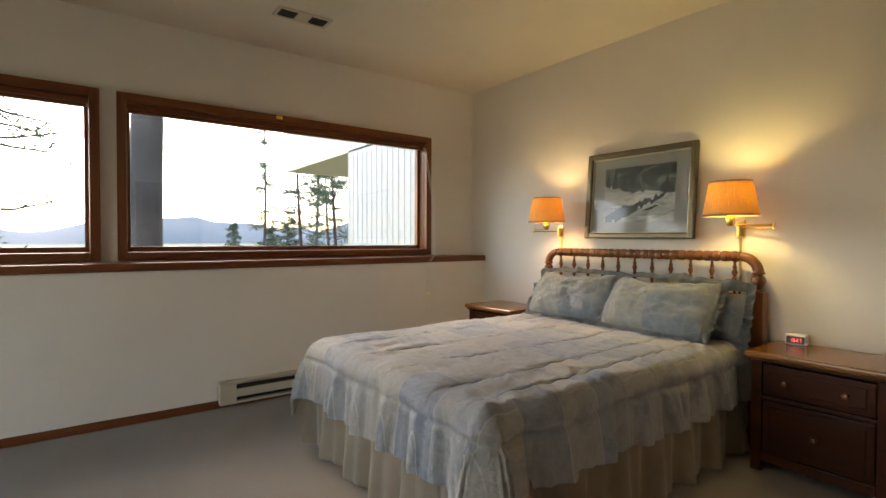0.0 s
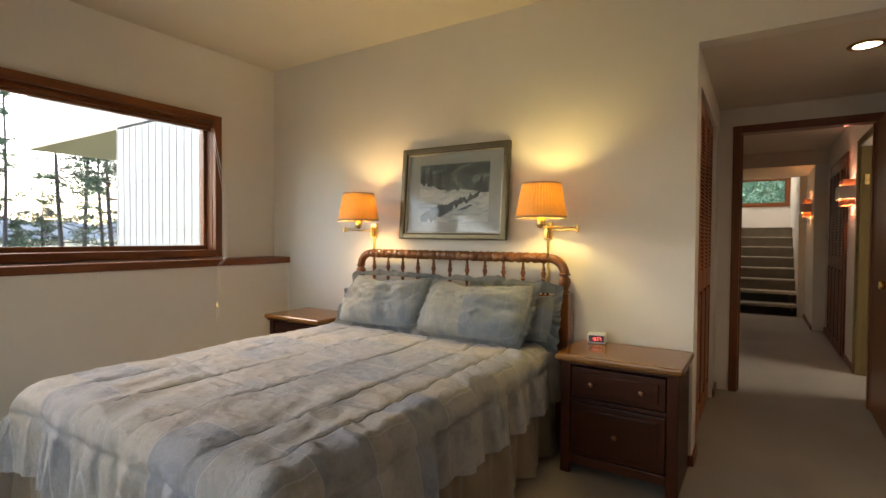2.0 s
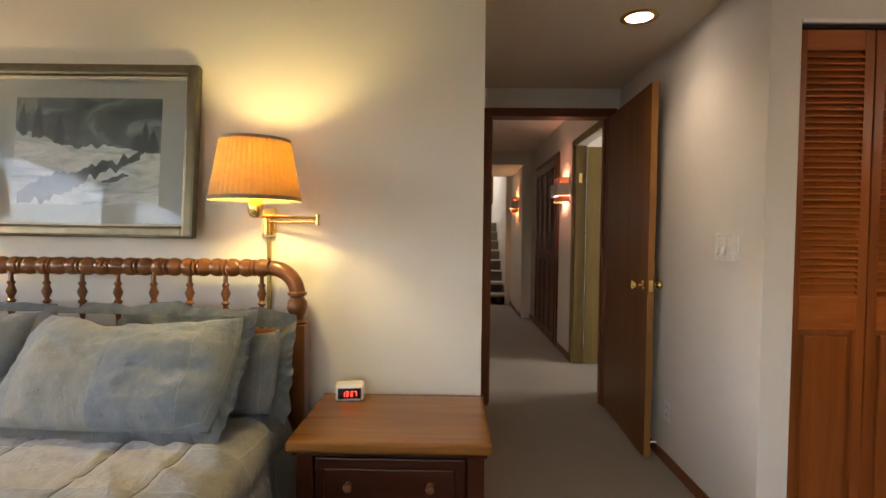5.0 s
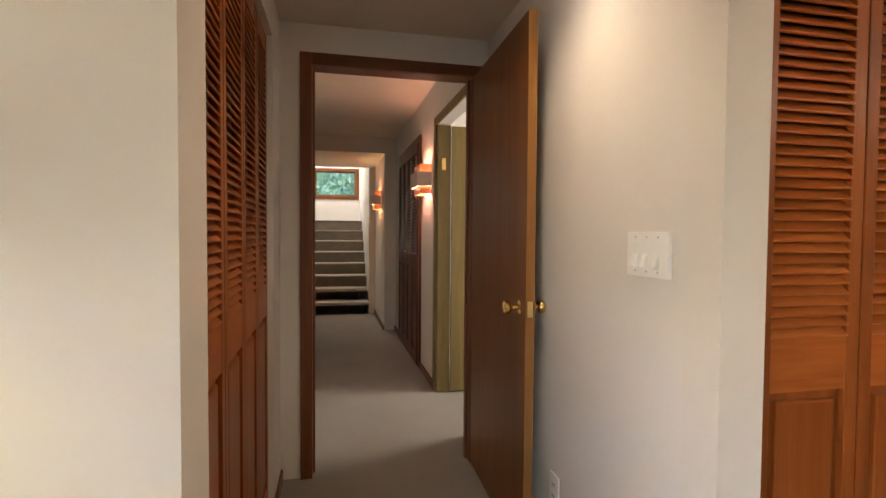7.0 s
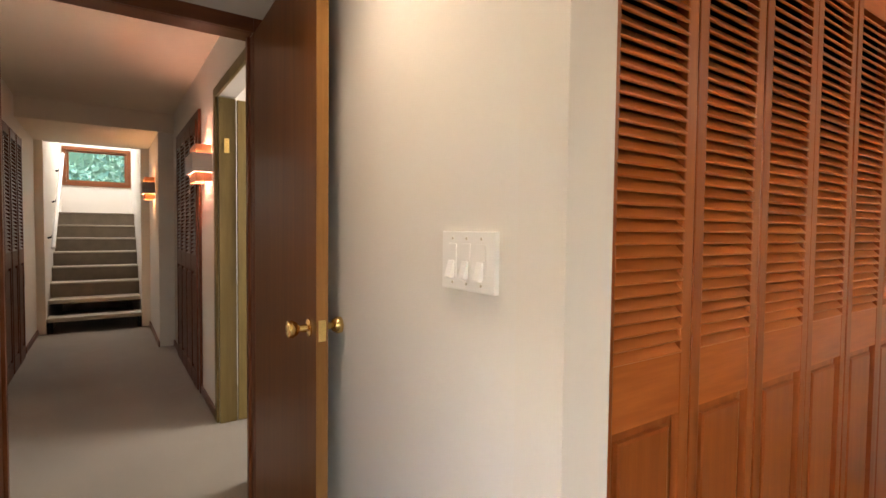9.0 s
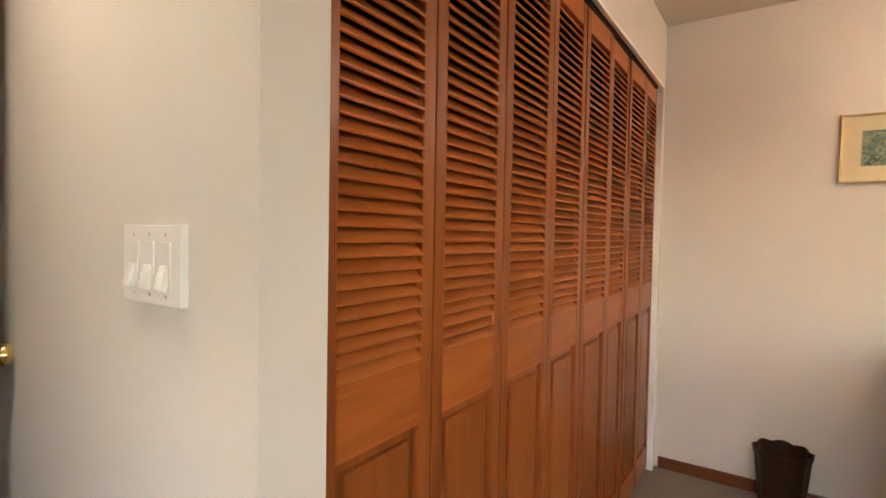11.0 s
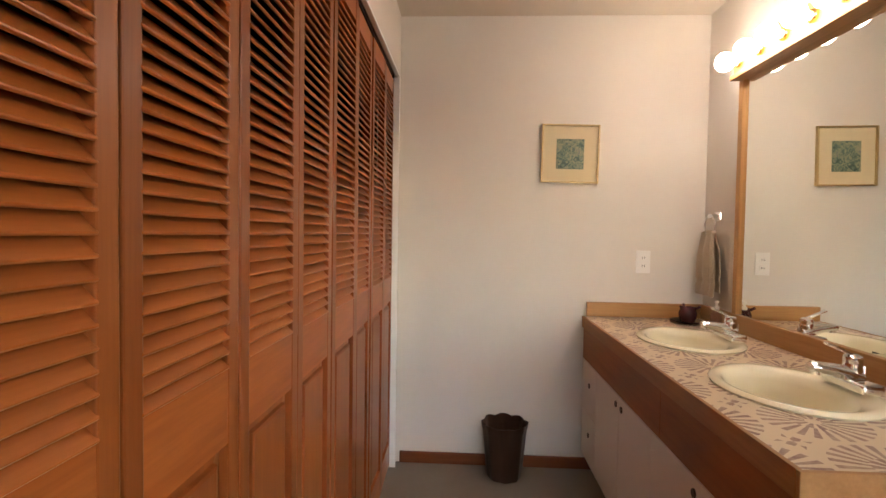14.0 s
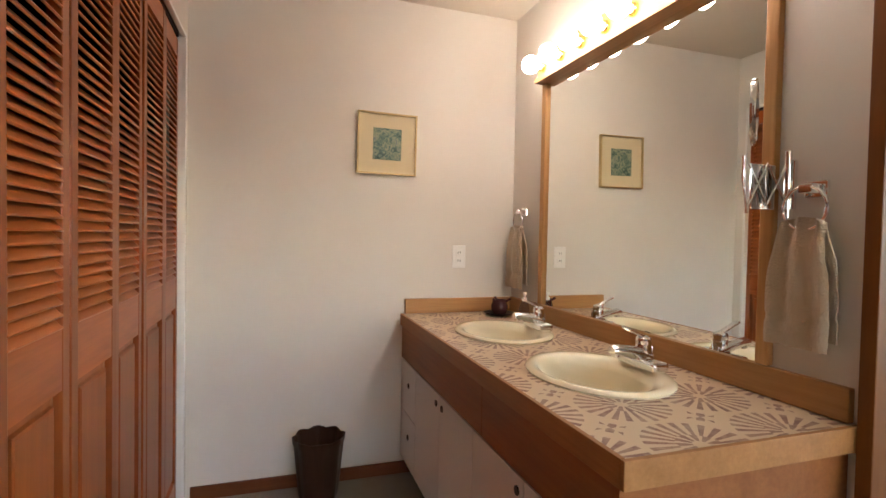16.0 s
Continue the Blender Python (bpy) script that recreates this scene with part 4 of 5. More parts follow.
def pillow(cx, y, z, w, h, tilt, turn, seed, label, flange=0.045):
    bm = bmesh.new()
    N, K = 44, 30
    top, bot = {}, {}
    for j in range(K):
        for i in range(N):
            u, v = -1 + 2 * i / (N - 1), -1 + 2 * j / (K - 1)
            e = (1 - abs(u) ** 3.5) * (1 - abs(v) ** 3.0)
            th = 0.085 * max(e, 0) ** 0.55
            core = th
            pinch = 1 - 0.05 * (abs(u) ** 4 * abs(v) ** 2)
            X, Z = u * w / 2 * pinch, v * h / 2 * pinch
            wr = 0.016 * noise.noise((u * 2.4 + seed, v * 2, 0)) + 0.010 * (1 - abs(noise.noise((u * 4 + v * 2, v * 3 + seed, 6)))) ** 5 + 0.009 * noise.noise((u * 8, v * 7 + seed, 2)) + 0.004 * math.sin(u * 26 + 4 * v + seed) * (1 - e)
            top[i, j] = bm.verts.new((X, -core - wr * (0.4 + e), Z - (0.05 * (1 - u * u) + 0.025 * noise.noise((u * 2 + seed, 5, 0))) * (v > 0) * v))
            bot[i, j] = bm.verts.new((X, core * 0.7 + 0.003, Z - (0.05 * (1 - u * u) + 0.025 * noise.noise((u * 2 + seed, 5, 0))) * (v > 0) * v))
    for g, fl in ((top, False), (bot, True)):
        for j in range(K - 1):
            for i in range(N - 1):
                q = (g[i, j], g[i + 1, j], g[i + 1, j + 1], g[i, j + 1])
                bm.faces.new(q[::-1] if fl else q)
    t = thing("pillow", (0, 0, 0), label, "pillow", "pillows on the bed")
    part("cushion", bm, M_PILLOW, t, "", 80)
    # ruffled flange all round
    bm = bmesh.new()
    loop = []
    M = 200
    for k in range(M):
        a = 2 * math.pi * k / M
        c, s_ = math.cos(a), math.sin(a)
        q = 1 / max(abs(c), abs(s_))
        u, v = c * q, s_ * q
        base = Vector((u * w / 2 * 0.97, 0, v * h / 2 * 0.97))
        off = Vector((c, 0, s_)) * flange * (1 + 0.5 * noise.noise((3 * c + seed, 3 * s_, 1)))
        wave = Vector((0, -0.030 * noise.noise((7 * c + seed, 7 * s_, 3)), 0))
        loop.append((bm.verts.new(base), bm.verts.new(base + off * 0.5 + wave * 0.6), bm.verts.new(base + off + wave)))
    for k in range(M):
        p, q = loop[k], loop[(k + 1) % M]
        for i in (0, 1):
            bm.faces.new((p[i], q[i], q[i + 1], p[i + 1]))
    bmesh.ops.solidify(bm, geom=bm.faces[:], thickness=0.004)
    part("flange", bm, M_PILLOW, t, "loose ruffled edge", 80)
    t.matrix_world = pose(cx, y, z, tilt, 0, turn)


pillow(-2.36, 2.92, 0.785, 0.66, 0.38, -36, 3, 1.0, "slate blue sham pillow leaning on the headboard")
pillow(-1.67, 2.89, 0.785, 0.70, 0.39, -38, -2, 5.0, "slate and olive sham pillow leaning on the headboard")
pillow(-1.50, 3.02, 0.755, 0.56, 0.29, -18, -4, 9.0, "ruffled sham pillow tucked behind the front one", 0.06)


# ---- nightstands, clock ----
def nightstand(x0, x1, label):
    t = thing("nightstand", ((x0 + x1) / 2, 3.0, 0), label, "nightstand", "bedside nightstands")
    h = (x1 - x0) / 2
    part("top", box(-h - 0.022, h + 0.022, -0.235, 0.205, 0.582, 0.615, bevel=0.011, seg=3), M_NSTOP, t, "polished honey-brown top with a rounded edge")
    part("top_moulding", box(-h - 0.008, h + 0.008, -0.218, 0.2, 0.566, 0.5815, bevel=0.005), M_WALNUT, t)
    for s in (-1, 1):
        a, b = sorted((s * h, s * (h - 0.02)))
        part("side_panel", box(a, b, -0.168, 0.195, 0.0, 0.566), M_WALNUT, t)
        a, b = sorted((s * h, s * (h - 0.05)))
        part("front_stile", box(a, b, -0.2, -0.17, 0.0, 0.566, bevel=0.004), M_WALNUT, t)
    part("back_panel", box(-h + 0.021, h - 0.021, 0.18, 0.194, 0.06, 0.566), M_WALNUT, t)
    part("base_rail", box(-h + 0.05, h - 0.05, -0.2, -0.17, 0.055, 0.10, bevel=0.004), M_WALNUT, t)
    part("mid_rail", box(-h + 0.05, h - 0.05, -0.198, -0.17, 0.375, 0.395, bevel=0.003), M_WALNUT, t)
    for z0, z1 in ((0.40, 0.552), (0.105, 0.37)):
        d = part("drawer", box(-h + 0.055, h - 0.055, -0.196, -0.17, z0, z1, bevel=0.004), M_WALNUT, t)
        part("drawer_field", box(-h + 0.085, h - 0.085, -0.203, -0.1965, z0 + 0.028, z1 - 0.028, bevel=0.004), M_WALNUT, d)
        for x in ((-0.12, 0.12) if z1 > 0.5 else (0.0,)):
            part("pull", lathe([(0.012, 0), (0.006, 0.006), (0.006, 0.012), (0.014, 0.018), (0.012, 0.025), (0.0005, 0.027)], 14,
                               Matrix.Translation((x, -0.203, (z0 + z1) / 2)) @ Matrix.Rotation(radians(90), 4, "X")), M_CHERRY, d, "small turned wood knob", 50)


nightstand(-1.10, -0.545, "dark walnut nightstand with two drawers beside the bed")
nightstand(-3.40, -2.86, "dark walnut nightstand tucked behind the bed")
clock = thing("alarm_clock", (-1.01, 3.14, 0.615), "small white alarm clock with red digits on the nightstand", "clock")
bm = box(-0.05, 0.05, -0.03, 0.03, 0, 0.06, bevel=0.012, seg=4)
part("case", bm, M_WHITE, clock, "", 50)
part("display", box(-0.041, 0.041, -0.0325, -0.0296, 0.010, 0.048, bevel=0.001), M_BLACK, clock)
for x, segs in ((-0.022, "r"), (-0.009, "tmbr"), (0.009, "tmbl"), (0.02, "tr")):
    bm = bmesh.new()
    for sname in segs:
        a = {"t": (-0.004, 0.004, 0.0355, 0.0375), "m": (-0.004, 0.004, 0.027, 0.029), "b": (-0.004, 0.004, 0.0185, 0.0205), "r": (0.0035, 0.0052, 0.0195, 0.0365), "l": (-0.0052, -0.0035, 0.0195, 0.028)}[sname]
        bx(bm, x + a[0], x + a[1], -0.0334, -0.0326, a[2], a[3])
    part("digit", bm, M_RED, clock)
clock.rotation_euler = (0, 0, radians(8))


# ---- swing arm lamps ----
def swing_lamp(bxx, shade, elbow, label):
    t = thing("wall_lamp", (bxx, YH, 1.25), label, "wall lamp", "swing arm lamps")
    sx, sy = shade[0] - bxx, shade[1] - YH
    part("back_plate", box(-0.026, 0.026, -0.016, -0.001, -0.055, 0.055, bevel=0.003), M_BRASS, t)
    part("knuckle", rod(bmesh.new(), (0, -0.035, -0.045), (0, -0.035, 0.03), 0.014, seg=16), M_BRASS, t, "", 40)
    ex, ey = elbow[0] - bxx, elbow[1] - YH
    part("arm", tube([(0, -0.035, 0.004), (ex, ey, 0.004)], 0.0055, 10), M_BRASS, t, "", 40)
    part("arm", tube([(ex, ey, 0.017), (sx, sy, 0.017)], 0.0055, 10), M_BRASS, t, "", 40)
    part("elbow", rod(bmesh.new(), (ex, ey, -0.008), (ex, ey, 0.03), 0.009, seg=14), M_BRASS, t, "", 40)
    part("socket", lathe([(0.012, 0.0), (0.02, 0.006), (0.024, 0.02), (0.024, 0.05), (0.018, 0.062), (0.013, 0.09), (0.0005, 0.09)], 18, Matrix.Translation((sx, sy, 0.012))), M_BRASS, t, "", 50)
    # pleated drum shade with trimmed rims and real thickness
    P = 96
    bm = bmesh.new()
    rings = []
    for z, r, wv in ((0.07, 0.142, 0.0012), (0.075, 0.1415, 0.0012), (0.255, 0.109, 0.001), (0.26, 0.1085, 0.001), (0.26, 0.1065, 0.0), (0.07, 0.1395, 0.0)):
        rings.append([bm.verts.new((sx + (r + wv * (-1) ** k) * math.cos(2 * math.pi * k / P), sy + (r + wv * (-1) ** k) * math.sin(2 * math.pi * k / P), z)) for k in range(P)])
    for a, b in zip(rings, rings[1:] + rings[:1]):
        for k in range(P):
            bm.faces.new((a[k], a[(k + 1) % P], b[(k + 1) % P], b[k]))
    sh = part("shade", bm, M_SHADE, t, "pleated amber cloth shade, lit from inside")
    part("rim", lathe([(0.1425, 0.066), (0.1445, 0.066), (0.144, 0.078), (0.142, 0.078), (0.1425, 0.066)], 60, Matrix.Translation((sx, sy, 0))), M_SKIRT, sh, "", 40)
    part("rim", lathe([(0.1085, 0.254), (0.1105, 0.254), (0.11, 0.263), (0.108, 0.263), (0.1085, 0.254)], 60, Matrix.Translation((sx, sy, 0))), M_SKIRT, sh, "", 40)
    part("cord_cover", box(-0.008, 0.008, -0.014, -0.001, -0.75, -0.056, bevel=0.003), M_BRASS, t, "brass cord channel down the wall")


swing_lamp(-1.335, LAMP_R, (-1.13, 3.14), "brass swing arm wall lamp with a glowing amber shade")
swing_lamp(-2.72, LAMP_L, (-2.93, 3.12), "brass swing arm wall lamp with a glowing amber shade")


# ---- framed pictures ----
def framed(name, w, h, bar, deep, label, frame_mat, mount_mat, art):
    """Hangs in its own x-z plane facing -y; art is a list of (x0, x1, z0, z1, material)."""
    t = thing(name, (0, 0, 0), label, "picture")
    for s in (-1, 1):
        a, b = sorted((s * w / 2, s * (w / 2 - bar)))
        part("frame_side", box(a, b, -deep, 0, -h / 2, h / 2, bevel=bar * 0.25), frame_mat, t)
        a, b = sorted((s * h / 2, s * (h / 2 - bar)))
        part("frame_bar", box(-w / 2 + bar * 0.9, w / 2 - bar * 0.9, -deep + 0.001, 0, a, b, bevel=bar * 0.25), frame_mat, t)
        if bar > 0.02:
            a, b = sorted((s * (w / 2 - bar - 0.0005), s * (w / 2 - bar - 0.008)))
            part("inner_bead", box(a, b, -deep * 0.6, -0.004, -h / 2 + bar, h / 2 - bar, bevel=0.002), M_HEATER, t)
            a, b = sorted((s * (h / 2 - bar - 0.0005), s * (h / 2 - bar - 0.008)))
            part("inner_bead", box(-w / 2 + bar, w / 2 - bar, -deep * 0.6, -0.004, a, b, bevel=0.002), M_HEATER, t)
    part("mount", box(-w / 2 + bar * 0.9, w / 2 - bar * 0.9, -0.008, -0.003, -h / 2 + bar * 0.9, h / 2 - bar * 0.9), mount_mat, t)
    for k, (x0, x1, z0, z1, m) in enumerate(art):
        part("print", box(x0, x1, -0.0085 - 0.0004 * (k + 1), -0.0081, z0, z1), m, t)
    return t


pic = framed("framed_picture", 0.84, 0.64, 0.042, 0.04, "pewter-framed winter river print behind glass", M_FRAME, M_MAT_GREY, [(-0.275, 0.275, -0.005, 0.20, M_ART1), (-0.275, 0.275, -0.20, -0.005, M_ART1B)])
# dark winding stream and tree mass of the print
def flat_strip(edge, depth, cuts, rough, seed):
    """A ragged band between two lines, given as (x, top, bottom) at a few stations."""
    bm = bmesh.new()
    last = None
    for k in range(cuts * (len(edge) - 1) + 1):
        q, f = min(k // cuts, len(edge) - 2), k / cuts - min(k // cuts, len(edge) - 2)
        xa, ta, ba = (p + (n - p) * f for p, n in zip(edge[q], edge[q + 1]))
        ta += rough * noise.noise((xa * 40, seed, 0))
        ba += rough * noise.noise((xa * 40, seed, 5))
        col = (bm.verts.new((xa, depth, ba)), bm.verts.new((xa, depth, max(ta, ba + 0.001))))
        if last:
            bm.faces.new((last[0], col[0], col[1], last[1]))
        last = col
    return bm


part("print_bank", flat_strip([(-0.275, 0.085, -0.02), (-0.16, 0.05, -0.02), (-0.05, 0.012, -0.02), (0.08, 0.02, -0.02), (0.275, -0.008, -0.02)], -0.0095, 12, 0.022, 1.0), M_ART1B, pic)
for tx, tz, th in ((0.215, 0.0, 0.11), (0.245, 0.0, 0.09), (0.19, 0.01, 0.06), (-0.25, 0.06, 0.12), (-0.19, 0.05, 0.14), (-0.11, 0.03, 0.13)):
    part("print_tree", flat_strip([(tx - 0.022, tz + 0.01, tz), (tx - 0.006, tz + th * 0.8, tz - 0.004), (tx + 0.004, tz + th, tz - 0.004), (tx + 0.022, tz + 0.02, tz)], -0.0098, 8, 0.02, tx * 30), M_ART1C, pic)
part("print_stones", flat_strip([(0.06, -0.115, -0.118), (0.11, -0.09, -0.115), (0.16, -0.085, -0.09)], -0.0098, 8, 0.012, 9.0), M_ART1C, pic)
bm = flat_strip([(-0.255, -0.155, -0.20), (-0.17, -0.10, -0.19), (-0.1, -0.085, -0.165), (-0.02, -0.075, -0.13), (0.04, -0.04, -0.085), (0.12, -0.035, -0.065), (0.2, 0.0, -0.03)], -0.0098, 9, 0.035, 4.0)
part("print_stream", bm, M_ART1C, pic)
pg = part("glazing", box(-0.385, 0.385, -0.0165, -0.0145, -0.285, 0.285), M_PICGLASS, pic, "clear picture glass")
pg.visible_shadow = False
pic.matrix_world = pose(-2.005, YH - 0.027, 1.508, -4.3, 0.3, 0)
pic2 = framed("framed_picture", 0.292, 0.298, 0.008, 0.02, "small gold-framed leaf print with a wide cream mount", M_GOLD, M_MAT_CREAM, [(-0.07, 0.07, -0.078, 0.075, M_ART2)])
pic2.matrix_world = pose(XE - 0.001, 2.354, 1.633, 0, 0.8, -90)

# ---- vanity ----
CZ, CX, CY = 0.80, 1.285, 2.272
van = thing("vanity_cabinet", ((CX + XE) / 2, 1.96, 0), "long vanity base with cream doors and brown wood apron", "cabinet")
ox, oy = (CX + XE) / 2, 1.96
x0, x1 = CX + 0.04 - ox, XE - 0.001 - ox
yb, yf = YM + 0.001 - oy, 2.262 - oy
part("carcass", box(x0, x1, yb, yf - 0.02, 0.09, 0.60), M_APRON, van)
part("toe_kick", box(x0 + 0.02, x1, yb, yf - 0.08, 0, 0.09), M_DARK, van)
part("end_panel", box(x0 - 0.016, x0 - 0.0005, yb, yf, 0.0, 0.742), M_APRON, van)
part("apron", box(x0, x0 + 0.62, yf - 0.02, yf, 0.585, 0.742, bevel=0.002), M_APRON, van)
part("apron", box(x0 + 0.622, x1, yf - 0.02, yf, 0.585, 0.742, bevel=0.002), M_APRON, van)


def finger_pull(x, z, parent):
    part("finger_pull", rod(bmesh.new(), (x, yf + 0.0005, z), (x, yf + 0.004, z), 0.013, 0.012, 14), M_BIN, parent, "round bronze finger pull")


dw = (2.704 - ox - x0) / 4
for k in range(4):
    d = part("door", box(x0 + k * dw + 0.002, x0 + (k + 1) * dw - 0.002, yf - 0.018, yf, 0.095, 0.58, bevel=0.002), M_CREAMDOOR, van, "cream laminate door")
    finger_pull(x0 + (k + 1) * dw - 0.035 if k % 2 == 0 else x0 + k * dw + 0.035, 0.54, d)
for z0, z1 in ((0.095, 0.335), (0.339, 0.58)):
    d = part("drawer", box(x0 + 4 * dw + 0.002, x1 - 0.004, yf - 0.018, yf, z0, z1, bevel=0.002), M_CREAMDOOR, van, "cream laminate drawer front")
    finger_pull(x0 + 4 * dw + 0.12, z1 - 0.1, d)

top = thing("vanity_counter", ((CX + XE) / 2, 1.96, CZ), "patterned laminate counter with an oak edge and backsplash", "counter")
X0, X1, YB, YF = CX - ox, XE - 0.001 - ox, YM + 0.001 - oy, CY - oy
SINKS = [(2.415, 1.975), (1.785, 1.975)]
SA, SB = 0.235, 0.19
# top sheet with two oval cut-outs
bm = bmesh.new()
cells = [(X0 + 0.012, (1.785 + 2.415) / 2 - ox, 1.785 - ox), ((1.785 + 2.415) / 2 - ox, X1, 2.415 - ox)]
for ca, cb, cc in cells:
    N = 64
    inner, outer = [], []
    cyy = 1.975 - oy
    for k in range(N):
        a = 2 * math.pi * k / N
        c, s_ = math.cos(a), math.sin(a)
        inner.append((cc + (SA - 0.02) * c, cyy + (SB - 0.02) * s_))
        tx = ((cb - cc) if c > 0 else (ca - cc)) / c if abs(c) > 1e-6 else 1e9
        ty = ((YF - 0.012 - cyy) if s_ > 0 else (YB - cyy)) / s_ if abs(s_) > 1e-6 else 1e9
        f = min(tx, ty)
        outer.append((cc + f * c, cyy + f * s_))
    corners = [(cb, YF - 0.012), (ca, YF - 0.012), (ca, YB), (cb, YB)]
    for cx_, cy_ in corners:
        k = min(range(N), key=lambda i: (outer[i][0] - cx_) ** 2 + (outer[i][1] - cy_) ** 2)
        outer[k] = (cx_, cy_)
    vi = [[bm.verts.new((p[0], p[1], z)) for p in inner] for z in (0, -0.02)]
    vo = [[bm.verts.new((p[0], p[1], z)) for p in outer] for z in (0, -0.02)]
    for k in range(N):
        j = (k + 1) % N
        bm.faces.new((vi[0][k], vo[0][k], vo[0][j], vi[0][j]))
        bm.faces.new((vi[1][j], vo[1][j], vo[1][k], vi[1][k]))
        bm.faces.new((vi[0][j], vi[1][j], vi[1][k], vi[0][k]))
part("top_sheet", bm, M_COUNTER, top, "cream laminate printed with brown rosettes")
part("edge_strip", box(X0 + 0.012, X1, YF - 0.0115, YF, -0.055, 0.001, bevel=0.002), M_EDGE, top)
part("edge_strip", box(X0, X0 + 0.0115, YB, YF, -0.055, 0.001, bevel=0.002), M_EDGE, top)
part("backsplash", box(X0 + 0.015, X1 - 0.022, YB, YB + 0.02, 0.002, 0.078, bevel=0.003), M_OAK, top)
part("backsplash", box(X1 - 0.021, X1, YB, YF - 0.02, 0.002, 0.075, bevel=0.003), M_OAK_Y, top)


def oval(cx, cy, prof, n=56):
    bm = bmesh.new()
    rings = [[bm.verts.new((cx + a * math.cos(2 * math.pi * k / n), cy + b * math.sin(2 * math.pi * k / n) + sh, z)) for k in range(n)] for a, b, z, sh in prof]
    for p, q in zip(rings, rings[1:]):
        for k in range(n):
            bm.faces.new((p[k], p[(k + 1) % n], q[(k + 1) % n], q[k]))
    bm.faces.new(rings[-1])
    return bm


for sx_, sy_ in SINKS:
    s = thing("sink", (sx_, sy_, CZ), "almond enamel oval drop-in sink", "sink", "vanity sinks")
    part("basin", oval(0, 0, [(SA, SB, 0.0008, 0), (SA + 0.002, SB + 0.002, 0.006, 0), (SA - 0.006, SB - 0.006, 0.014, 0), (SA - 0.028, SB - 0.024, 0.012, 0), (SA - 0.042, SB - 0.05, 0.004, 0.014),
                              (SA - 0.052, SB - 0.06, -0.02, 0.014), (SA - 0.08, SB - 0.08, -0.08, 0.012), (SA - 0.125, SB - 0.115, -0.115, 0.006), (0.03, 0.03, -0.125, 0)]), M_SINK, s, "", 60)
    part("drain", lathe([(0.022, -0.1235), (0.022, -0.1215), (0.012, -0.122), (0.0005, -0.1225)], 18), M_CHROME, s)
    part("overflow_slot", box(-0.014, 0.014, 0.118, 0.121, -0.035, -0.027), M_DARK, s)
    f = thing("faucet", (sx_ - 0.01, sy_ - SB + 0.035, CZ + 0.012), "chrome single-lever faucet behind the sink", "faucet", "vanity faucets")
    part("base", box(-0.078, 0.078, -0.027, 0.03, 0.0, 0.03, bevel=0.009, seg=3), M_CHROME, f, "", 60)
    bm = bmesh.new()
    rows = []
    for y, z, hw_, hh_ in ((-0.02, 0.03, 0.024, 0.022), (0.02, 0.042, 0.024, 0.022), (0.06, 0.052, 0.021, 0.017), (0.102, 0.058, 0.02, 0.014), (0.112, 0.056, 0.018, 0.012)):
        rows.append([bm.verts.new((hw_ * math.cos(a), y, z + hh_ * math.sin(a))) for a in (2 * math.pi * k / 14 for k in range(14))])
    for p, q in zip(rows, rows[1:]):
        for k in range(14):
            bm.faces.new((p[k], p[(k + 1) % 14], q[(k + 1) % 14], q[k]))
    bm.faces.new(rows[0])
    bm.faces.new(rows[-1])
    part("spout", bm, M_CHROME, f, "", 60)
    part("aerator", rod(bmesh.new(), (0, 0.098, 0.036), (0, 0.098, 0.055), 0.011, seg=14), M_CHROME, f, "", 40)
    part("cartridge", lathe([(0.022, 0.04), (0.023, 0.066), (0.0225, 0.068), (0.0225, 0.073), (0.023, 0.075), (0.022, 0.088), (0.012, 0.094), (0.0005, 0.095)], 20), M_CHROME, f, "", 40)
    bm = box(-0.009, 0.009, 0, 0.08, -0.004, 0.004, bevel=0.003)
    bm.transform(Matrix.Translation((0, 0.0, 0.09)) @ Matrix.Rotation(radians(24), 4, "X"))
    part("lever", bm, M_CHROME, f, "", 60)
    part("lift_rod", rod(bmesh.new(), (0, -0.032, 0.015), (0, -0.032, 0.06), 0.003, seg=8), M_CHROME, f)

MX0, MX1, MZ0, MZ1 = 1.488, 2.655, 0.879, 1.905
mir = thing("wall_mirror", ((MX0 + MX1) / 2, YM, (MZ0 + MZ1) / 2), "large vanity mirror in a narrow oak frame", "mirror")
hw, hh = (MX1 - MX0) / 2, (MZ1 - MZ0) / 2
part("glass", box(-hw + 0.03, hw - 0.03, 0.004, 0.008, -hh, hh), M_MIRROR, mir, "silvered mirror glass")
for s in (-1, 1):
    a, b = sorted((s * hw, s * (hw - 0.036)))
    part("frame_side", box(a, b, 0.0005, 0.022, -hh, hh, bevel=0.005), M_OAK_Z, mir)
lb = thing("vanity_light", ((MX0 + MX1) / 2, YM, 1.907), "oak strip light with a row of lit globe bulbs", "light")
part("bar", box(-hw - 0.004, hw + 0.004, 0.001, 0.062, 0.0, 0.022, bevel=0.003), M_OAK, lb)
part("face", box(-hw - 0.004, hw + 0.004, 0.001, 0.045, 0.022, 0.125, bevel=0.003), M_OAK, lb)
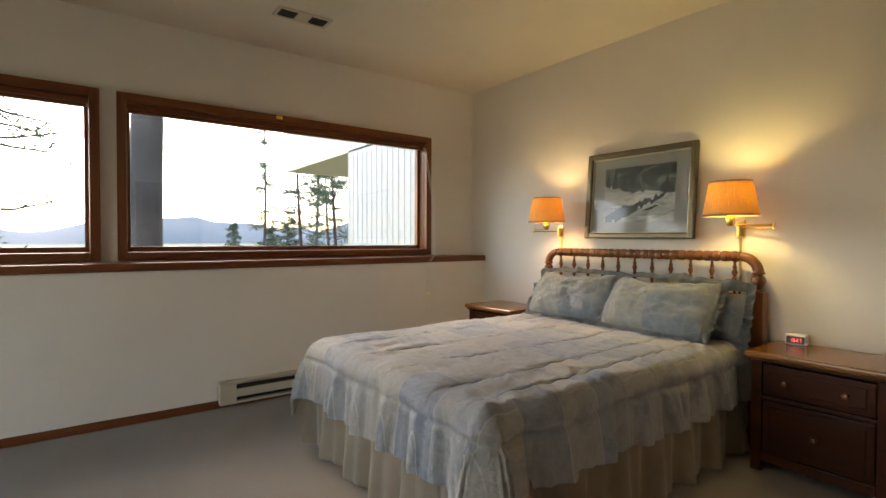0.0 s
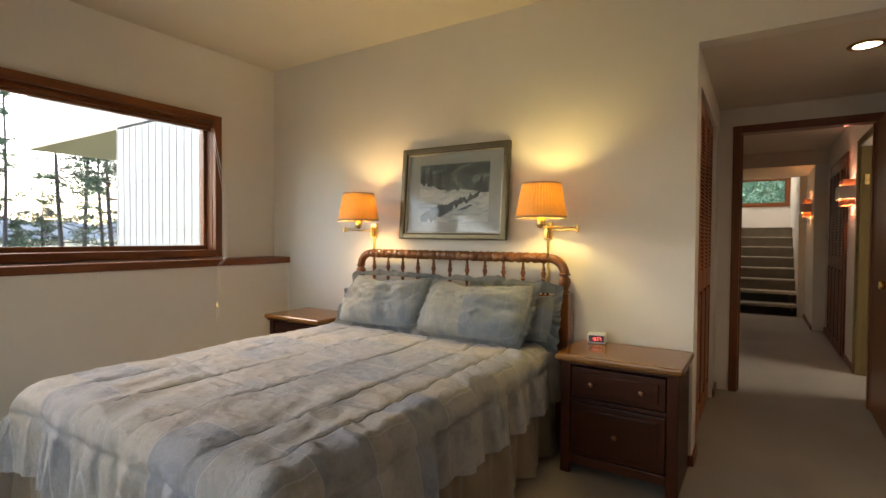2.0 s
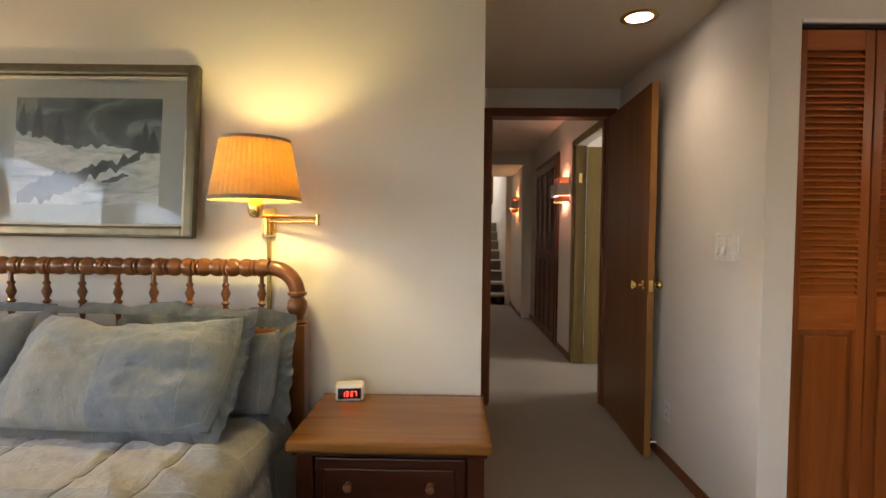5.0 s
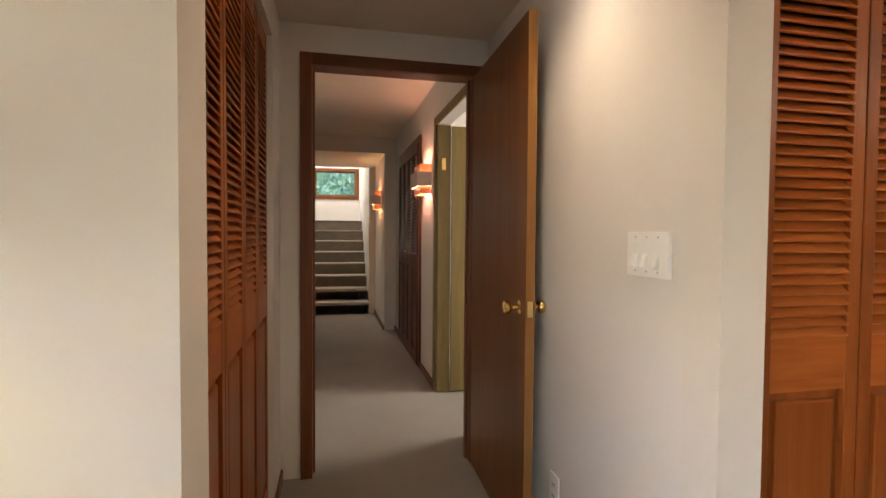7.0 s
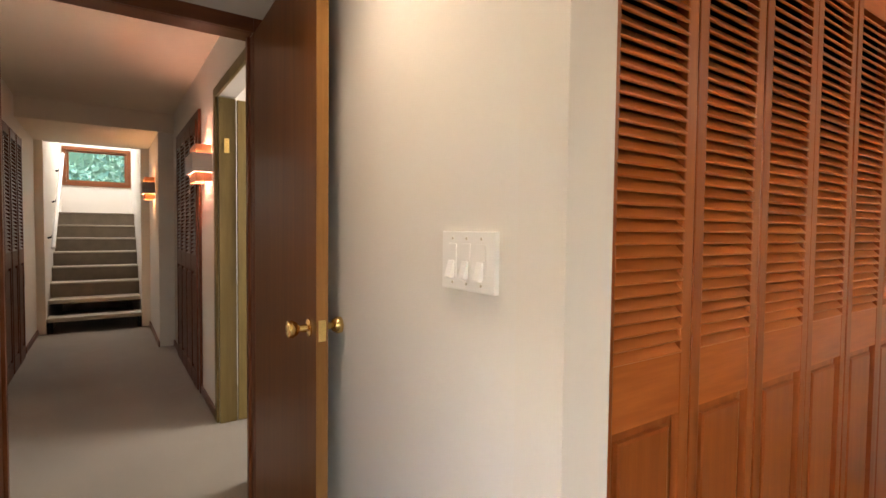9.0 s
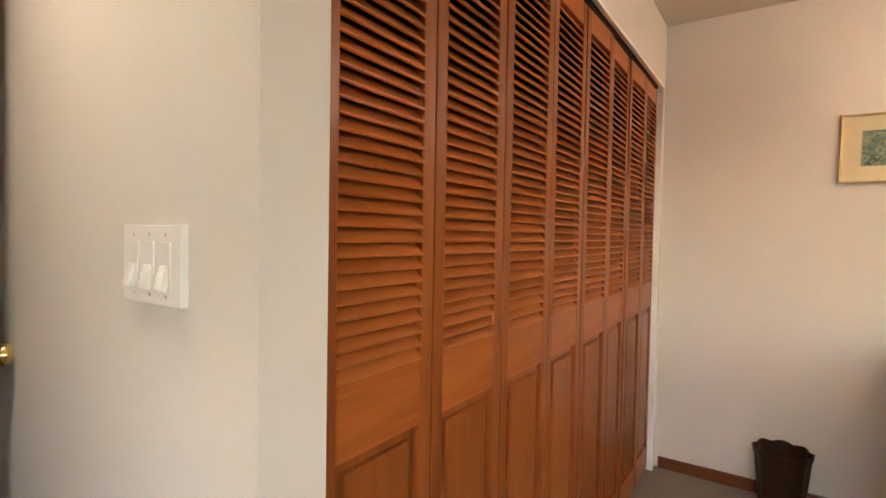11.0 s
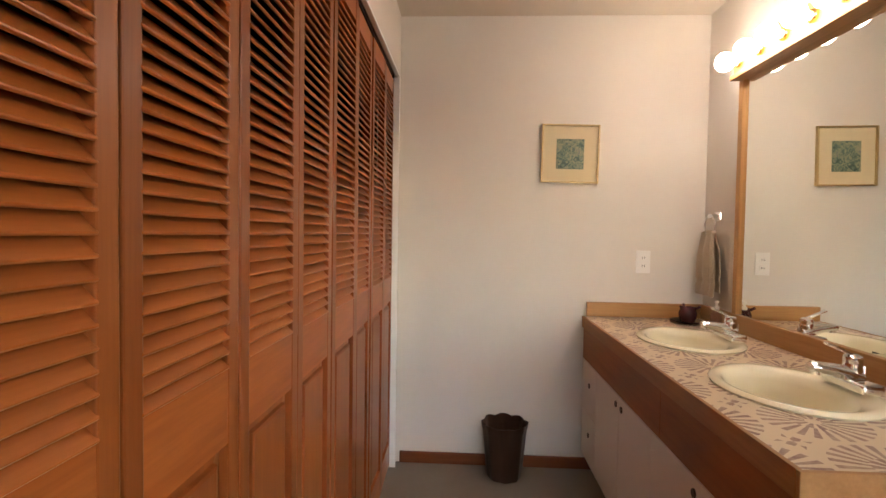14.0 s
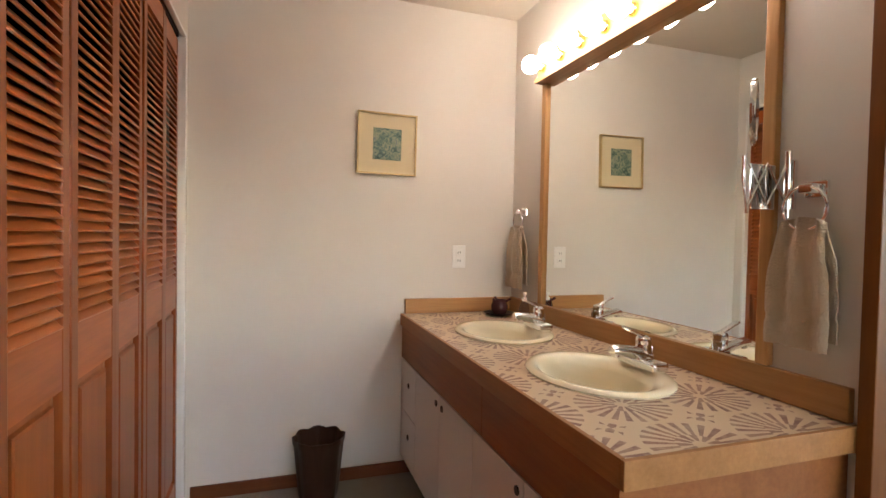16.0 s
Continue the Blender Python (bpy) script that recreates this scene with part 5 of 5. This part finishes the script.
for k in range(8):
    x = hw - 0.05 - k * (2 * hw - 0.1) / 7
    c = Matrix.Translation((x, 0.045, 0.066)) @ Matrix.Rotation(radians(-90), 4, "X")
    part("socket_cup", lathe([(0.024, 0), (0.024, 0.012), (0.016, 0.02), (0.0005, 0.02)], 18, c), M_BRASS, lb, "brass bulb cup", 50)
    part("bulb", lathe([(0.013, 0.02), (0.016, 0.028), (0.034, 0.042), (0.041, 0.062), (0.039, 0.08), (0.028, 0.096), (0.014, 0.102), (0.0005, 0.103)], 20, c), M_BULB, lb, "lit frosted globe bulb", 80)


def towel_ring(name, x, z, w, drop, label):
    t = thing(name, (x, YM, z), label, "towel ring", "towel rings")
    part("mount", box(-0.026, 0.026, 0.001, 0.012, -0.02, 0.02, bevel=0.004), M_CHROME, t)
    part("arm", box(-0.016, 0.016, 0.012, 0.05, -0.011, 0.011, bevel=0.004), M_CHROME, t)
    R = 0.05
    part("ring", tube([(R * math.sin(a), 0.046, -R + 0.004 + R * math.cos(a)) for a in np.linspace(0, 2 * math.pi, 33)], 0.0045, 8), M_CHROME, t, "", 60)
    tw = thing("hand_towel", (x, YM + 0.046, z - 0.08), "folded tan terry hand towel hanging from a ring", "towel", "hand towels")
    bm = bmesh.new()
    NU, NV = 26, 30
    for side, sgn in ((0, 1), (1, -1)):
        g = {}
        L = drop if side == 0 else drop * 0.93
        for j in range(NV):
            for i in range(NU):
                u, v = i / (NU - 1), j / (NV - 1)
                half = w / 2 * (0.72 + 0.28 * smooth01(v * 1.8))
                fold = 0.007 * math.sin(u * 15 + side) * (1 - 0.4 * v) + 0.004 * noise.noise((u * 6, v * 5, side))
                yy = sgn * (0.006 + 0.012 * smooth01(v * 3)) + fold
                zz = 0.014 * (1 - abs(2 * u - 1) ** 2) * (1 - v) - v * L
                band = 0.004 if 0.74 < v < 0.80 else 0
                g[i, j] = bm.verts.new(((u - 0.5) * 2 * half, yy - sgn * band, zz))
        for j in range(NV - 1):
            for i in range(NU - 1):
                bm.faces.new((g[i, j], g[i + 1, j], g[i + 1, j + 1], g[i, j + 1]))
        if side == 0:
            first = [g[i, 0] for i in range(NU)]
        else:
            for i in range(NU - 1):
                bm.faces.new((first[i], first[i + 1], g[i + 1, 0], g[i, 0]))
    bmesh.ops.recalc_face_normals(bm, faces=bm.faces)
    bmesh.ops.solidify(bm, geom=bm.faces[:], thickness=0.005)
    part("cloth", bm, M_TOWEL, tw, "", 80)


towel_ring("towel_ring", 2.825, 1.318, 0.17, 0.30, "chrome towel ring at the far end of the mirror")
towel_ring("towel_ring", 1.392, 1.315, 0.145, 0.285, "chrome towel ring beside the mirror")

mm = thing("shaving_mirror", (1.455, YM, 1.33), "chrome swing-out shaving mirror beside the framed mirror", "mirror")
part("wall_bar", tube([(0, 0.018, -0.08), (0, 0.018, 0.08)], 0.008, 12), M_CHROME, mm, "", 60)
part("wall_mount", box(-0.012, 0.012, 0.001, 0.012, -0.06, 0.06, bevel=0.003), M_CHROME, mm)
for k in range(2):
    part("scissor_arm", tube([(0.0, 0.02, -0.05 + 0.1 * k), (0.02, 0.06, 0.05 - 0.1 * k), (0.035, 0.1, -0.05 + 0.1 * k)], 0.004, 8), M_CHROME, mm)
part("arm_plate", box(0.03, 0.036, 0.02, 0.098, -0.06, 0.05, bevel=0.002), M_CHROME, mm)
part("yoke", tube([(0.04, 0.1, -0.07), (0.045, 0.108, 0.02), (0.045, 0.108, 0.07)], 0.005, 8), M_CHROME, mm)
disc = Matrix.Translation((0.02, 0.108, 0.17)) @ Matrix.Rotation(radians(37), 4, "Z") @ Matrix.Rotation(radians(90), 4, "Y")
part("rim", lathe([(0.07, -0.006), (0.078, -0.006), (0.08, 0.0), (0.078, 0.006), (0.07, 0.006), (0.07, -0.006)], 32, disc), M_CHROME, mm, "", 60)
part("lens", lathe([(0.0005, -0.003), (0.07, -0.003), (0.07, 0.003), (0.0005, 0.003)], 32, disc), M_MIRROR, mm)

soap = thing("soap_dish", (2.83, 1.80, CZ), "plum ceramic pot on a brown saucer by the far sink", "soap dish")
part("saucer", lathe([(0.0005, 0.002), (0.04, 0.002), (0.075, 0.012), (0.078, 0.016), (0.07, 0.015), (0.04, 0.007), (0.0005, 0.007)], 28), M_BIN, soap, "", 50)
part("pot", lathe([(0.0005, 0.008), (0.03, 0.008), (0.04, 0.03), (0.042, 0.05), (0.034, 0.068), (0.038, 0.078), (0.033, 0.076), (0.028, 0.06), (0.0005, 0.05)], 24), M_SOAP, soap, "", 50)
for k in range(3):
    part("lip", tube([(0.03 * math.cos(k * 2.1), 0.03 * math.sin(k * 2.1), 0.07), (0.055 * math.cos(k * 2.1), 0.055 * math.sin(k * 2.1), 0.085)], 0.006, 8), M_SOAP, soap)
M_CLEAR = glass("clear_plastic", (0.82, 0.78, 0.84), 0.1)
bot = thing("soap_bottle", (2.69, 1.735, CZ), "clear soap bottle with a white pump", "bottle")
part("body", lathe([(0.0005, 0.001), (0.024, 0.001), (0.026, 0.01), (0.024, 0.06), (0.012, 0.085), (0.010, 0.09)], 20), M_CLEAR, bot, "", 50)
part("pump", lathe([(0.012, 0.09), (0.012, 0.104), (0.005, 0.106), (0.005, 0.118), (0.010, 0.12), (0.009, 0.128), (0.0005, 0.129)], 16), M_WHITE, bot, "", 50)

wb = thing("waste_basket", (2.857, 2.668, 0), "dark brown ribbed plastic waste basket", "waste basket")
bm = bmesh.new()
N = 64
rings = []
for r, z, wv in ((0.085, 0.002, 0.03), (0.09, 0.02, 0.04), (0.112, 0.24, 0.045), (0.117, 0.25, 0.05), (0.121, 0.272, 0.055), (0.116, 0.272, 0.055), (0.108, 0.24, 0.045), (0.083, 0.012, 0.03)):
    ring = []
    for k in range(N):
        a = 2 * math.pi * k / N
        rr = r * math.cos(math.pi / 8) / math.cos((a % (math.pi / 4)) - math.pi / 8) * (1 - 0.35 * wv * (0.5 + 0.5 * math.cos(16 * a)))
        zz = z + (0.008 * abs(math.cos(4 * a)) if z > 0.26 else 0)
        ring.append(bm.verts.new((rr * math.cos(a), rr * math.sin(a), zz)))
    rings.append(ring)
for p, q in zip(rings, rings[1:]):
    for k in range(N):
        bm.faces.new((p[k], p[(k + 1) % N], q[(k + 1) % N], q[k]))
bm.faces.new(rings[0])
bm.faces.new(rings[-1])
part("tub", bm, M_BIN, wb, "", 45)

bd = thing("bath_door", (XN, 1.2, 0), "dark brown door and casing on the bedroom wall", "door")
part("casing", box(-0.02, 0.012, 0.395, 0.488, 0, 2.1, bevel=0.003), M_DOOR, bd)
part("casing", box(-0.02, -0.001, -0.455, -0.395, 0, 2.1, bevel=0.003), M_DOOR, bd)
part("casing", box(-0.02, -0.001, -0.395, 0.395, 2.04, 2.1, bevel=0.003), M_DOOR, bd)
part("leaf", box(-0.008, -0.001, -0.392, 0.392, 0.012, 2.036), M_DOOR, bd)


# ---- outdoors ----
bm = bmesh.new()
bx(bm, -4000, 4000, -4000, 4000, -6.1, -6.0)
tagged(link("ground", bm, M_GROUND), "wooded slope below the house", "ground", kind="structure")
bm = bmesh.new()
prev = None
for k in range(61):
    y = -900 + k * 36
    h = 26 + 34 * noise.noise((y * 0.004, 0, 0)) + 22 * noise.noise((y * 0.012, 3, 0)) + 0.03 * abs(y)
    col = [bm.verts.new((-950, y, -6)), bm.verts.new((-1050, y, h)), bm.verts.new((-1400, y, -6))]
    if prev:
        for i in (0, 1):
            bm.faces.new((prev[i], col[i], col[i + 1], prev[i + 1]))
    prev = col
tagged(link("far_hill", bm, M_HILL, 80), "ridge beyond the valley, distance haze put into its blue colour", "hill", kind="structure")

wing = thing("house_wing", (-7.0, 3.45, -6), "pale board-sided wing of the house with an overhanging storey", "house")
part("lower_wall", box(-0.2, 2.95, 0.0, 4.0, 0, 8.55), M_SIDING, wing)
part("upper_wall", box(-3.1, 2.95, -0.001, 4.0, 8.58, 12.0), M_SIDING, wing)
part("overhang_soffit", box(-3.1, -0.2, 0.0, 1.5, 8.555, 8.579), M_SOFFIT, wing, "tan soffit board")
bat = None
for k in range(21):
    xx = -0.19 + k * 0.15
    if bat is None:
        ob = part("batten", box(-0.012, 0.012, -0.005, -0.001, 4.5, 8.55), M_SIDING, wing)
        bat = ob.data
    else:
        ob = new("batten", bat)
        ob.parent = wing
    ob.location.x = xx


def tree(x, y, h, r, seed, spread, label, low=0.35, clumps=60, per=26, leaf=0.1):
    rnd = random.Random(seed)
    t = thing("pine_tree", (x, y, -6), label, "tree")
    bend = rnd.uniform(-0.4, 0.4)
    pts = [(bend * (k / 12) ** 2, 0.5 * bend * math.sin(k * 0.5), h * k / 12) for k in range(13)]
    bm = tube(pts, lambda f: r * (1 - 0.85 * f) + 0.01, 12)
    ends = []
    for k in range(clumps):
        f = low + (1 - low) * rnd.random() ** 0.8
        a = rnd.random() * 2 * math.pi
        L = spread * (1.05 - f) / (1.05 - low) * rnd.uniform(0.5, 1.1) + 0.15
        b0 = Vector((bend * f * f, 0, h * f))
        b1 = b0 + Vector((L * math.cos(a), L * math.sin(a), L * rnd.uniform(-0.25, 0.2)))
        mid = (b0 + b1) / 2 + Vector((0, 0, rnd.uniform(-0.1, 0.15) * L))
        tube([b0, mid, b1], lambda q: 0.035 * (1 - 0.7 * q) * (r / 0.2) ** 0.5, 5, bm)
        ends.append((mid, b1, L))
    part("trunk", bm, M_BARK, t, "", 60)
    verts, faces = [], []
    for mid, b1, L in ends:
        for q in range(per):
            s = rnd.random()
            c = mid.lerp(b1, s) + Vector((rnd.gauss(0, 0.16), rnd.gauss(0, 0.16), rnd.gauss(0, 0.09))) * (0.5 + 0.3 * L)
            d = Vector((rnd.gauss(0, 1), rnd.gauss(0, 1), rnd.gauss(0.3, 0.7))).normalized() * leaf * rnd.uniform(0.7, 2.0)
            u = d.cross(Vector((rnd.gauss(0, 1), rnd.gauss(0, 1), rnd.gauss(0, 1)))).normalized() * leaf * 0.28
            n0 = len(verts)
            verts += [c - d, c + u, c + d, c - u]
            faces.append((n0, n0 + 1, n0 + 2, n0 + 3))
    me = bpy.data.meshes.new("crown")
    me.from_pydata([tuple(v) for v in verts], [], faces)
    me.materials.append(M_NEEDLE)
    ob = new("crown", me)
    ob.parent = t
    return t


tr1 = tree(-7.7, 0.80, 19, 0.30, 3, 2.2, "large dark pine trunk close to the window", 0.72, 30, 30, 0.06)
tree(-9.2, -1.35, 15, 0.15, 5, 2.6, "sparse pine with long drooping limbs", 0.36, 95, 46, 0.05)
tree(-9.5, -3.2, 12, 0.14, 15, 2.6, "small pine among brush", 0.3, 60, 46, 0.05)
tree(-24.5, 7.3, 13.0, 0.12, 7, 1.0, "thin half-bare pine on the slope", 0.35, 60, 30, 0.08)
for k, (d, ang, h) in enumerate(((27, 20.2, 15), (30, 22.2, 16), (26, 24.0, 14), (34, 23.2, 15), (33, 19.0, 9), (42, 13.5, 8.5), (36, 17.2, 8))):
    tree(-d * math.cos(radians(ang)), d * math.sin(radians(ang)), h, 0.14, 20 + k, 2.3 if h > 10 else 1.6, "slender pine on the slope", 0.42 if h > 10 else 0.3, 80, 46, 0.085)


def shrub(x, y, z, r, seed, label):
    rnd = random.Random(seed)
    verts, faces = [], []
    for q in range(1500):
        v = Vector((rnd.gauss(0, 1), rnd.gauss(0, 1), rnd.gauss(0, 1))).normalized() * r * rnd.uniform(0.4, 1.0)
        v.z *= 0.7
        d = Vector((rnd.gauss(0, 1), rnd.gauss(0, 1), rnd.gauss(0, 1))).normalized() * 0.07
        u = d.cross(Vector((rnd.gauss(0, 1), rnd.gauss(0, 1), rnd.gauss(0, 1)))).normalized() * 0.03
        n0 = len(verts)
        verts += [v - d, v + u, v + d, v - u]
        faces.append((n0, n0 + 1, n0 + 2, n0 + 3))
    me = bpy.data.meshes.new("shrub")
    me.from_pydata([tuple(v) for v in verts], [], faces)
    me.materials.append(M_SHRUB)
    ob = new("shrub", me)
    ob.location = (x, y, z)
    return tagged(ob, label, "shrub", kind="stuff")


M_SHRUB = paint("shrub_leaves", (0.055, 0.15, 0.09), 0.7, 0.3, 0.2)
bm = bmesh.new()
bx(bm, -8, 8, 13.2, 40, -6, 1.6)
tagged(link("bank", bm, M_GROUND), "earth bank behind the stair window", "ground", kind="structure")
bm = bmesh.new()
bx(bm, -12, 12, 19, 40, -6, 5.5)
bmesh.ops.subdivide_edges(bm, edges=bm.edges[:], cuts=12, use_grid_fill=True)
for v in bm.verts:
    v.co.y += 0.9 * noise.noise(v.co * 0.7)
tagged(link("hedge_slope", bm, M_SHRUB), "overgrown green slope behind the house", "slope", kind="structure")
shrub(0.5, 15.2, 2.4, 1.1, 41, "green shrub on the bank outside")
shrub(-0.6, 16.4, 2.0, 0.9, 42, "green shrub on the bank outside")
shrub(-10.2, -1.0, -0.55, 1.5, 43, "brush below the window")
